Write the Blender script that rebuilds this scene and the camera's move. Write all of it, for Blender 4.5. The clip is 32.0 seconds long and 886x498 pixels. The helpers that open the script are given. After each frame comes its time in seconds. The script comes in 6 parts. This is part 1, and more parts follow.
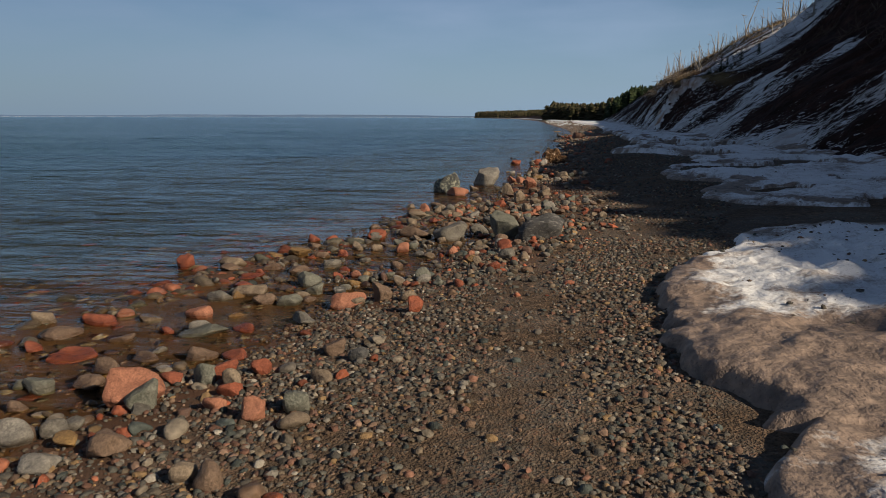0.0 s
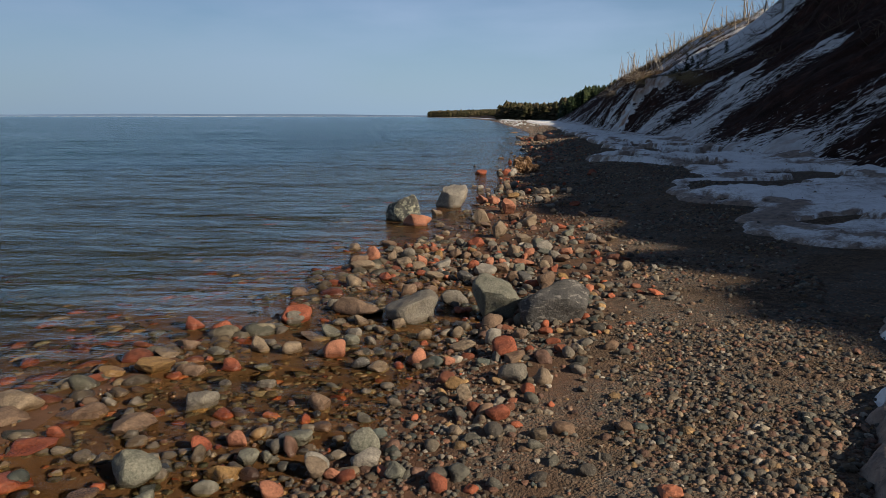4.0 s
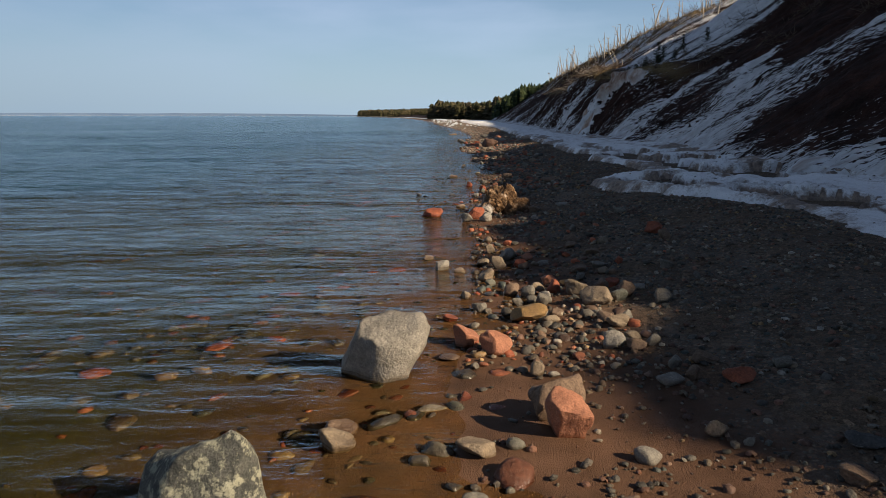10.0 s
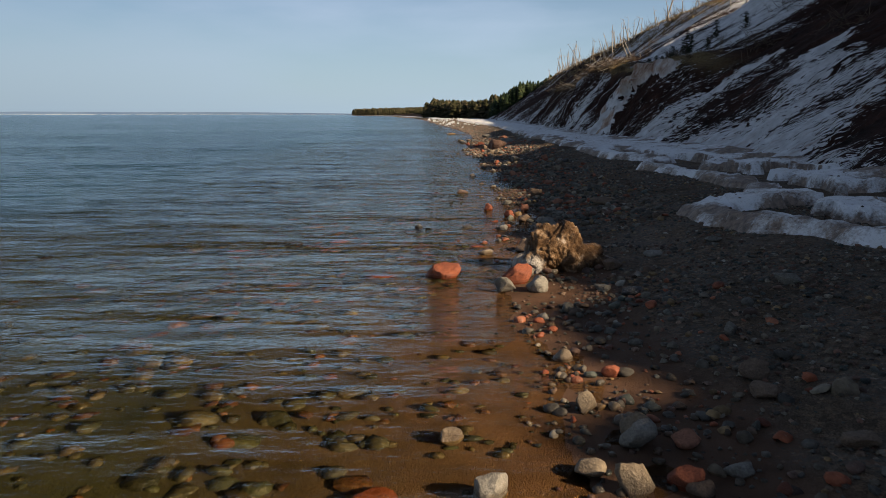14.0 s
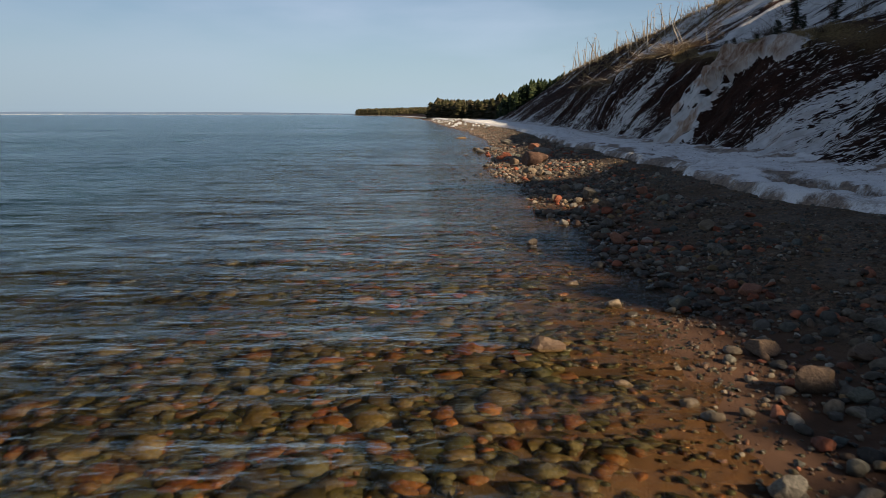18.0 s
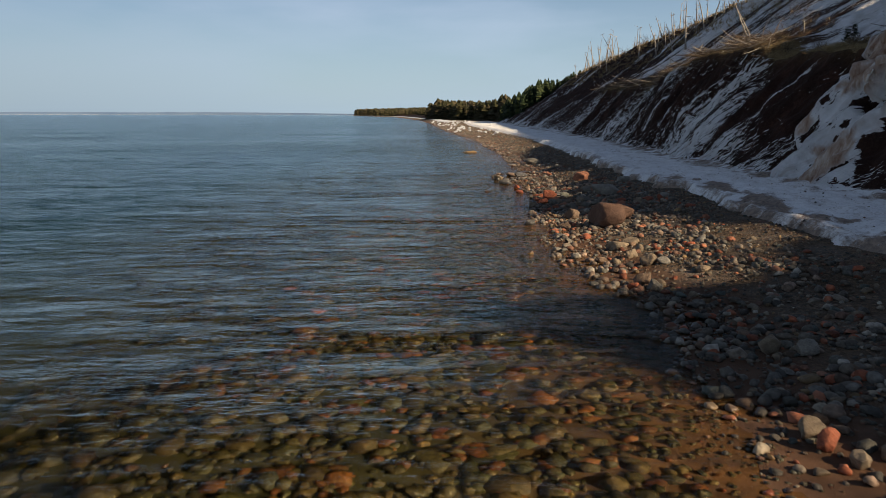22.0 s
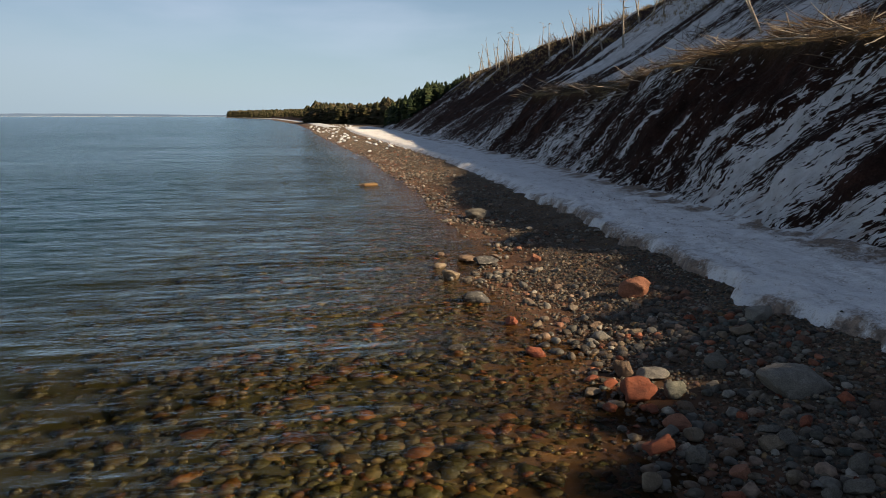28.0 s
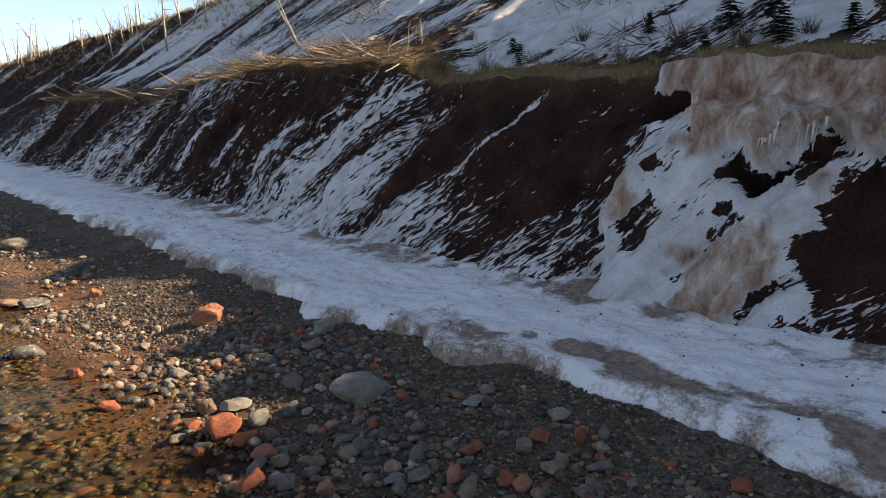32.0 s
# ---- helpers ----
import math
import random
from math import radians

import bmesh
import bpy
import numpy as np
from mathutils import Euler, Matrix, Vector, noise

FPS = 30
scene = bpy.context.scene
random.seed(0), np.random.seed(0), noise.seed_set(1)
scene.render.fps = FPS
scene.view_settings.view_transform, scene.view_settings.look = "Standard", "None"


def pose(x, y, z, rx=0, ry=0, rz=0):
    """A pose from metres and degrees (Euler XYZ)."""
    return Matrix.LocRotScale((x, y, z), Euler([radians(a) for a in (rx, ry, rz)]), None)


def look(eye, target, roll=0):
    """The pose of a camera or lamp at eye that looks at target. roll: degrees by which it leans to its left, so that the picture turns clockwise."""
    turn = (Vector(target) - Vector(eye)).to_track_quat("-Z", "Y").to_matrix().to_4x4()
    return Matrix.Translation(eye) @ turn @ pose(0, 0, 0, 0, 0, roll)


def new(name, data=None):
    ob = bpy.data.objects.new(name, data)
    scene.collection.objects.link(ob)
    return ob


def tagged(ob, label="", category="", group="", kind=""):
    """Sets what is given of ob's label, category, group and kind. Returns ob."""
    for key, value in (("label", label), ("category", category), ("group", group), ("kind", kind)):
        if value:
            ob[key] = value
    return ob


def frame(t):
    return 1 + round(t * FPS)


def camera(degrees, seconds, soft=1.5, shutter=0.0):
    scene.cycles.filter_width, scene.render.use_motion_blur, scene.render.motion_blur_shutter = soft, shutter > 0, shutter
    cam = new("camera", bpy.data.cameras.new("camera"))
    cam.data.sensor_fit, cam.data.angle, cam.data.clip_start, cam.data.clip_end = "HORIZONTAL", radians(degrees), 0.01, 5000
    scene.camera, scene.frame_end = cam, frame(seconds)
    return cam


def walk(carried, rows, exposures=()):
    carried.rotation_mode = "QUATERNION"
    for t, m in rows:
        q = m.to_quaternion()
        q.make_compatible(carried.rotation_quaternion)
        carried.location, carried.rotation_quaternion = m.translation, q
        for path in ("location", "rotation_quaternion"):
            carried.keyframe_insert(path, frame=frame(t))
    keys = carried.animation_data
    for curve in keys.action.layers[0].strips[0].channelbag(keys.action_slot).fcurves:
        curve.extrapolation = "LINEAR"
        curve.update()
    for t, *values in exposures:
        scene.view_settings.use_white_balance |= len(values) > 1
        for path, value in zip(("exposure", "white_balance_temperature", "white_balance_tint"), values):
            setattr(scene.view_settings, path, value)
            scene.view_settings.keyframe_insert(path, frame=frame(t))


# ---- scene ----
cam = camera(62.4, 32.0, soft=0.55, shutter=0.15)
PATH = [
    (0, (-0.104, -0.841, 2.419), (-0.396, 1.105, 2.064), 0.1),
    (0.5, (-0.226, -0.012, 2.419), (-0.52, 1.934, 2.064), 0.1),
    (1, (-0.385, 0.841, 2.429), (-0.677, 2.788, 2.074), 0.1),
    (1.5, (-0.535, 1.637, 2.455), (-0.825, 3.583, 2.099), 0.1),
    (2, (-0.661, 2.383, 2.463), (-0.943, 4.33, 2.107), 0.1),
    (2.5, (-0.759, 3.02, 2.496), (-1.033, 4.969, 2.14), 0.1),
    (3, (-0.838, 3.597, 2.534), (-1.084, 5.55, 2.178), 0.1),
    (3.5, (-0.888, 4.037, 2.566), (-1.081, 5.995, 2.21), 0.1),
    (5.5, (-1.124, 5.921, 2.619), (-1.272, 7.883, 2.262), 0.1),
    (6, (-1.213, 6.693, 2.635), (-1.36, 8.656, 2.276), 0.1),
    (6.5, (-1.314, 7.775, 2.651), (-1.452, 9.738, 2.292), 0.1),
    (7, (-1.441, 9.055, 2.656), (-1.425, 11.022, 2.297), 0.1),
    (7.5, (-1.539, 10.303, 2.649), (-1.516, 12.27, 2.291), 0.1),
    (8, (-1.617, 11.694, 2.636), (-1.595, 13.662, 2.278), 0.1),
    (8.5, (-1.699, 13.34, 2.646), (-1.68, 15.308, 2.288), 0.1),
    (9, (-1.812, 15.158, 2.643), (-1.792, 17.126, 2.285), 0.1),
    (9.5, (-1.89, 16.954, 2.64), (-1.872, 18.922, 2.283), 0.1),
    (10, (-1.937, 18.209, 2.661), (-1.921, 20.177, 2.303), 0.1),
    (10.5, (-1.97, 19.36, 2.653), (-1.957, 21.327, 2.295), 0.1),
    (11, (-2.068, 20.258, 2.668), (-2.049, 22.226, 2.311), 0.1),
    (11.5, (-2.147, 21.059, 2.669), (-2.126, 23.027, 2.311), 0.1),
    (12, (-2.207, 21.803, 2.663), (-2.182, 23.771, 2.305), 0.1),
    (12.5, (-2.223, 22.537, 2.647), (-2.198, 24.505, 2.289), 0.1),
    (13, (-2.255, 23.507, 2.629), (-2.226, 25.474, 2.269), 0.1),
    (13.5, (-2.259, 24.791, 2.611), (-2.227, 26.758, 2.25), 0.1),
    (15.5, (-2.184, 31.549, 2.45), (-2.166, 33.516, 2.088), 0.1),
    (16, (-2.248, 33.631, 2.472), (-2.228, 35.597, 2.109), 0.1),
    (16.5, (-2.302, 35.848, 2.495), (-2.283, 37.814, 2.132), 0.1),
    (17, (-2.394, 38.087, 2.541), (-2.372, 40.053, 2.178), 0.1),
    (17.5, (-2.458, 40.353, 2.582), (-2.437, 42.32, 2.219), 0.1),
    (18, (-2.517, 42.634, 2.608), (-2.497, 44.601, 2.247), 0.1),
    (18.5, (-2.579, 44.685, 2.69), (-2.557, 46.652, 2.329), 0.1),
    (19, (-2.628, 46.726, 3.005), (-2.608, 48.693, 2.644), 0.1),
    (19.5, (-2.603, 48.511, 3.299), (-2.589, 50.479, 2.941), 0.1),
    (20, (-2.684, 49.994, 3.546), (-2.667, 51.961, 3.189), 0.1),
    (20.5, (-2.785, 51.369, 3.626), (-2.765, 53.336, 3.266), 0.1),
    (21, (-2.824, 52.964, 3.538), (-2.803, 54.932, 3.179), 0.1),
    (21.5, (-2.903, 54.961, 3.496), (-2.881, 56.928, 3.135), 0.1),
    (22, (-2.924, 57.309, 3.418), (-2.902, 59.276, 3.057), 0.1),
    (22.5, (-2.945, 59.94, 3.364), (-2.923, 61.907, 3.003), 0.1),
    (23, (-3.001, 62.691, 3.497), (-2.977, 64.657, 3.135), 0.1),
    (23.5, (-3.012, 65.291, 3.839), (-2.991, 67.258, 3.476), 0.1),
    (24, (-3.077, 68.16, 4.329), (-3.058, 70.127, 3.966), 0.1),
    (24.5, (-3.296, 70.781, 4.625), (-3.271, 72.748, 4.265), 0.1),
    (26.5, (-3.291, 77.036, 4.581), (-3.214, 79.002, 4.225), 0.1),
    (27, (-3.264, 77.06, 4.518), (-3.109, 79.022, 4.161), 0.1),
    (27.5, (-3.242, 76.981, 4.49), (-3.0, 78.934, 4.134), 0.1),
    (28, (-3.215, 76.927, 4.464), (-2.873, 78.865, 4.107), 0.1),
    (28.5, (-3.168, 76.926, 4.457), (-2.721, 78.842, 4.101), 0.1),
    (29, (-3.191, 76.858, 4.456), (-2.578, 78.729, 4.1), 0.1),
    (29.5, (-3.173, 76.803, 4.502), (-2.385, 78.605, 4.141), -0.1),
    (30, (-3.162, 76.769, 4.514), (-2.207, 78.489, 4.153), -0.0),
    (30.5, (-3.197, 76.77, 4.5), (-2.002, 78.334, 4.141), -0.2),
    (31, (-3.283, 76.792, 4.562), (-2.006, 78.289, 4.202), -0.1),
    (31.5, (-3.257, 76.79, 4.779), (-1.943, 78.253, 4.415), -0.2),
    (32, (-3.284, 76.809, 5.118), (-1.93, 78.237, 4.758), -0.0),
]
walk(cam, [(t, look(eye, target, roll)) for t, eye, target, roll in PATH],
     exposures=[(0, 0.08, 6500, 9), (2, 0.22, 6500, 9), (5, 0.46, 6550, 9), (8, 0.62, 6700, 10), (12, 0.70, 7200, 10), (24, 0.70, 7450, 10), (28, 0.76, 7600, 10), (30, 1.22, 7750, 10), (31, 1.74, 7700, 10), (32, 1.92, 7750, 11)])

# ---- world, sun, exposure ----
SUN_UP, SUN_TURN = radians(29.0), radians(-30.0)      # height of the sun; its bearing from +x towards +y
sun_way = Vector((math.cos(SUN_UP) * math.cos(SUN_TURN), math.cos(SUN_UP) * math.sin(SUN_TURN), math.sin(SUN_UP)))
world = bpy.data.worlds.new("world")
scene.world = world
world.use_nodes = True
wn, wl = world.node_tree.nodes, world.node_tree.links
sky = wn.new("ShaderNodeTexSky")
sky.sky_type, sky.sun_disc = "NISHITA", False
sky.sun_elevation, sky.sun_rotation = SUN_UP, math.pi / 2 - SUN_TURN
sky.air_density, sky.dust_density, sky.ozone_density = 1.0, 0.0, 2.2
back = wn["Background"]
back.inputs["Strength"].default_value = 0.052
# thin cirrus veil, stretched along the horizon
wc = wn.new("ShaderNodeTexCoord")
wm = wn.new("ShaderNodeMapping")
wm.inputs["Scale"].default_value = (2.2, 2.2, 9.0)
wl.new(wc.outputs["Generated"], wm.inputs["Vector"])
wz = wn.new("ShaderNodeTexNoise")
wz.inputs["Scale"].default_value, wz.inputs["Detail"].default_value = 1.3, 8.0
wl.new(wm.outputs["Vector"], wz.inputs["Vector"])
wr = wn.new("ShaderNodeMapRange")
wr.inputs[1].default_value, wr.inputs[2].default_value, wr.inputs[4].default_value = 0.42, 0.66, 0.38
wl.new(wz.outputs["Fac"], wr.inputs[0])
wx_ = wn.new("ShaderNodeMixRGB")
wx_.inputs[2].default_value = (8.6, 9.2, 10.8, 1)
wl.new(wr.outputs[0], wx_.inputs[0])
wl.new(sky.outputs[0], wx_.inputs[1])
# pale haze low over the sea
ws = wn.new("ShaderNodeSeparateXYZ")
wl.new(wc.outputs["Generated"], ws.inputs[0])
wh = wn.new("ShaderNodeMapRange")
wh.inputs[1].default_value, wh.inputs[2].default_value, wh.inputs[3].default_value, wh.inputs[4].default_value = 0.0, 0.20, 0.92, 0.0
wl.new(ws.outputs["Z"], wh.inputs[0])
wv = wn.new("ShaderNodeMixRGB")
wv.inputs[2].default_value = (4.9, 6.5, 7.5, 1)
wl.new(wh.outputs[0], wv.inputs[0])
wl.new(wx_.outputs[0], wv.inputs[1])
wt = wn.new("ShaderNodeMixRGB")
wt.blend_type = "MULTIPLY"
wt.inputs[0].default_value, wt.inputs[2].default_value = 1.0, (0.88, 0.985, 1.19, 1)
wl.new(wv.outputs[0], wt.inputs[1])
# the sky deepens towards the zenith
wd = wn.new("ShaderNodeMapRange")
wd.inputs[1].default_value, wd.inputs[2].default_value, wd.inputs[3].default_value, wd.inputs[4].default_value = 0.16, 0.60, 0.0, 1.0
wl.new(ws.outputs["Z"], wd.inputs[0])
wu = wn.new("ShaderNodeMixRGB")
wu.blend_type = "MULTIPLY"
wl.new(wt.outputs[0], wu.inputs[1])
wu.inputs[2].default_value = (0.58, 0.56, 0.51, 1)
wl.new(wd.outputs[0], wu.inputs[0])
wa = wn.new("ShaderNodeMapRange")
wa.interpolation_type = "SMOOTHSTEP"
wa.inputs[1].default_value, wa.inputs[2].default_value, wa.inputs[3].default_value, wa.inputs[4].default_value = -0.80, 0.10, 0.75, 1.0
wl.new(ws.outputs["X"], wa.inputs[0])
wb = wn.new("ShaderNodeMixRGB")
wb.blend_type, wb.inputs[0].default_value = "MULTIPLY", 1.0
wl.new(wu.outputs[0], wb.inputs[1])
wl.new(wa.outputs[0], wb.inputs[2])
wl.new(wb.outputs[0], back.inputs["Color"])
sun = new("sun", bpy.data.lights.new("sun", "SUN"))
sun.data.energy, sun.data.angle, sun.data.color = 4.6, radians(0.53), (1.0, 0.85, 0.66)
sun.matrix_world = look(sun_way * 100, (0, 0, 0))


# ---- numbers and noise ----
def lattice(ix, iy, seed):
    n = (ix.astype(np.int64) * 374761393 + iy.astype(np.int64) * 668265263 + seed * 1442695041) & 0xFFFFFFFF
    n = ((n ^ (n >> 13)) * 1274126177) & 0xFFFFFFFF
    return ((n ^ (n >> 16)) & 0xFFFF) / 65535.0


def grain(x, y, size=1.0, seed=0, octaves=3):
    """Smooth value noise, 0 to 1, with features of about the given size."""
    x, y = np.broadcast_arrays(np.asarray(x, float), np.asarray(y, float))
    total, weight, amp = 0.0, 0.0, 1.0
    for o in range(octaves):
        u, v = x / size, y / size
        iu, iv = np.floor(u), np.floor(v)
        fu, fv = u - iu, v - iv
        fu, fv = fu * fu * (3 - 2 * fu), fv * fv * (3 - 2 * fv)
        a, b = lattice(iu, iv, seed + o), lattice(iu + 1, iv, seed + o)
        c, d = lattice(iu, iv + 1, seed + o), lattice(iu + 1, iv + 1, seed + o)
        total = total + amp * (a + (b - a) * fu + (c - a) * fv + (a - b - c + d) * fu * fv)
        weight, amp, size = weight + amp, amp * 0.5, size * 0.47
    return total / weight


def ease(a, b, x):
    t = np.clip((np.asarray(x, float) - a) / (b - a), 0, 1)
    return t * t * (3 - 2 * t)


def shore(y):
    """x of the waterline."""
    base = np.interp(y, (-40, 0, 7, 10, 12.5, 16, 18, 21, 24.3, 27, 30, 33, 36, 41, 43, 47, 49.5, 54, 57, 59.5, 62, 65, 67, 69.6, 71.5, 74, 77.8, 83.6, 86, 88.5, 91, 94.5, 96.3, 98, 100.8, 103, 107, 113, 124, 137, 152, 200, 267, 330, 500, 1100, 2480, 2600, 4500),
                     (-12, -7.4, -5.7, -5.0, -4.2, -3.2, -2.75, -1.95, -1.55, -1.4, -1.1, -0.95, -0.95, -0.75, -0.35, 0.0, 0.3, 0.5, 0.95, 0.95, 0.7, 0.5, 0.7, 1.3, 0.8, 0.45, 0.5, 1.0, 1.05, 1.4, 1.6, 1.4, 1.2, 2.0, 2.6, 2.4, 2.6, 2.8, 3.2, 2.8, 3.0, 0.6, -2.0, -4, -12, -60, -275, 300, 4000))
    return base


def ground_z(x, y):
    d = np.asarray(x, float) - shore(y)
    flat = 1 - ease(14, 30, y) * 0.6
    steep = ease(17, 30, y)
    dry = (0.055 + 0.085 * steep) * np.maximum(d - 2.2 * flat, 0) * (ease(0, 6, d) + steep * (1 - ease(0, 6, d))) + 0.018 * np.minimum(np.maximum(d, 0), 3)
    dry = np.minimum(dry, 0.55 + 0.10 * steep)
    wet = -0.08 * np.maximum(-d, 0) - 0.0012 * np.maximum(-d, 0) ** 2
    wet = wet - 0.13 * np.maximum(-d - 6.0, 0) * ease(40, 50, y)
    wet = np.maximum(wet, -7.0)
    dry = dry - 0.088 * (1 - ease(2.2, 4.0, d)) * ease(0, 0.6, d) * (1 - ease(13, 18, y))
    near = ease(-12, 0, d) * (1 - ease(9, 16, d)) * (1 - ease(150, 200, y))
    lumps = (grain(x, y, 1.6, 3, 3) - 0.5) * 0.10 + (grain(x, y, 0.35, 9, 2) - 0.5) * 0.035
    far_land = 2.5 * ease(25, 120, d) * ease(300, 420, y)
    return np.where(d > 0, dry, wet) + near * lumps + far_land


# ---- mesh and material helpers ----
def raw_mesh(name, verts, faces, smooth=True):
    """A mesh from arrays: verts (n, 3), faces (m, 3 or 4)."""
    verts, faces = np.ascontiguousarray(verts, np.float32), np.ascontiguousarray(faces, np.int32)
    me = bpy.data.meshes.new(name)
    me.vertices.add(len(verts))
    me.vertices.foreach_set("co", verts.ravel())
    me.loops.add(faces.size)
    me.loops.foreach_set("vertex_index", faces.ravel())
    me.polygons.add(len(faces))
    me.polygons.foreach_set("loop_start", np.arange(0, faces.size, faces.shape[1], dtype=np.int32))
    me.update(calc_edges=True)
    me.polygons.foreach_set("use_smooth", np.full(len(faces), smooth))
    return me


def grid_faces(rows, cols, keep=None):
    i = np.arange(rows * cols).reshape(rows, cols)
    f = np.stack([i[:-1, :-1], i[:-1, 1:], i[1:, 1:], i[1:, :-1]], -1).reshape(-1, 4)
    return f if keep is None else f[keep.reshape(-1)]


def point_values(me, name, values):
    at = me.attributes.new(name, "FLOAT", "POINT")
    at.data.foreach_set("value", np.ascontiguousarray(values, np.float32).ravel())


class Paint:
    """A node material under construction."""

    def __init__(self, name, rough=0.8, metal=0.0):
        self.m = bpy.data.materials.new(name)
        self.m.use_nodes = True
        self.n, self.l = self.m.node_tree.nodes, self.m.node_tree.links
        self.b = self.n["Principled BSDF"]
        self.b.inputs["Roughness"].default_value, self.b.inputs["Metallic"].default_value = rough, metal
        self.b.inputs["Specular IOR Level"].default_value = 0.12
        self.where = self.n.new("ShaderNodeTexCoord").outputs["Object"]
        self.world = self.n.new("ShaderNodeNewGeometry").outputs["Position"]

    def stretch(self, scale, turn=(0, 0, 0), of=None):
        k = self.n.new("ShaderNodeMapping")
        k.inputs["Scale"].default_value, k.inputs["Rotation"].default_value = scale, turn
        self.l.new(of or self.where, k.inputs["Vector"])
        return k.outputs["Vector"]

    def noise(self, scale, detail=4, at=None, rough=0.55):
        k = self.n.new("ShaderNodeTexNoise")
        k.inputs["Scale"].default_value, k.inputs["Detail"].default_value, k.inputs["Roughness"].default_value = scale, detail, rough
        self.l.new(at or self.where, k.inputs["Vector"])
        return k.outputs["Fac"]

    def cells(self, scale, at=None, feature="F1", out="Distance"):
        k = self.n.new("ShaderNodeTexVoronoi")
        k.feature = feature
        k.inputs["Scale"].default_value = scale
        self.l.new(at or self.where, k.inputs["Vector"])
        return k.outputs[out]

    def ramp(self, fac, stops, constant=False):
        k = self.n.new("ShaderNodeValToRGB")
        k.color_ramp.interpolation = "CONSTANT" if constant else "LINEAR"
        e = k.color_ramp.elements
        while len(e) < len(stops):
            e.new(0.5)
        for el, (p, c) in zip(e, stops):
            el.position, el.color = p, (*c, 1) if len(c) == 3 else c
        self.l.new(fac, k.inputs[0])
        return k.outputs[0]

    def band(self, v, lo, hi, a=0.0, b=1.0):
        k = self.n.new("ShaderNodeMapRange")
        for i, x in zip((1, 2, 3, 4), (lo, hi, a, b)):
            k.inputs[i].default_value = x
        self.l.new(v, k.inputs[0])
        return k.outputs[0]

    def math(self, op, a, b=0.0):
        k = self.n.new("ShaderNodeMath")
        k.operation = op
        for i, x in enumerate((a, b)):
            if isinstance(x, (int, float)):
                k.inputs[i].default_value = x
            else:
                self.l.new(x, k.inputs[i])
        return k.outputs[0]

    def mix(self, fac, a, b, how="MIX"):
        k = self.n.new("ShaderNodeMixRGB")
        k.blend_type = how
        for i, x in enumerate((fac, a, b)):
            if isinstance(x, (int, float)):
                k.inputs[i].default_value = x
            elif isinstance(x, tuple):
                k.inputs[i].default_value = (*x, 1)
            else:
                self.l.new(x, k.inputs[i])
        return k.outputs[0]

    def value(self, name):
        k = self.n.new("ShaderNodeAttribute")
        k.attribute_name = name
        return k.outputs["Fac"]

    def height(self, axis="Z"):
        k = self.n.new("ShaderNodeSeparateXYZ")
        self.l.new(self.world, k.inputs[0])
        return k.outputs[axis]

    def colour(self, c):
        if isinstance(c, tuple):
            self.b.inputs["Base Color"].default_value = (*c, 1)
        else:
            self.l.new(c, self.b.inputs["Base Color"])
        return self

    def rough(self, r):
        self.l.new(r, self.b.inputs["Roughness"])
        return self

    def bump(self, h, strength=0.5, distance=0.02):
        k = self.n.new("ShaderNodeBump")
        k.inputs["Strength"].default_value, k.inputs["Distance"].default_value = strength, distance
        self.l.new(h, k.inputs["Height"])
        prior = self.b.inputs["Normal"].links
        if prior:
            self.l.new(prior[0].from_socket, k.inputs["Normal"])
        self.l.new(k.outputs[0], self.b.inputs["Normal"])
        return self


# ---- materials ----
STONES = ((0.0, (0.125, 0.108, 0.088)), (0.13, (0.235, 0.195, 0.145)), (0.22, (0.31, 0.088, 0.042)), (0.30, (0.088, 0.079, 0.066)), (0.42, (0.175, 0.133, 0.090)),
          (0.52, (0.36, 0.13, 0.07)), (0.58, (0.112, 0.106, 0.086)), (0.69, (0.155, 0.098, 0.063)), (0.79, (0.31, 0.275, 0.225)), (0.84, (0.13, 0.073, 0.052)),
          (0.91, (0.285, 0.18, 0.085)), (0.95, (0.074, 0.086, 0.076)))




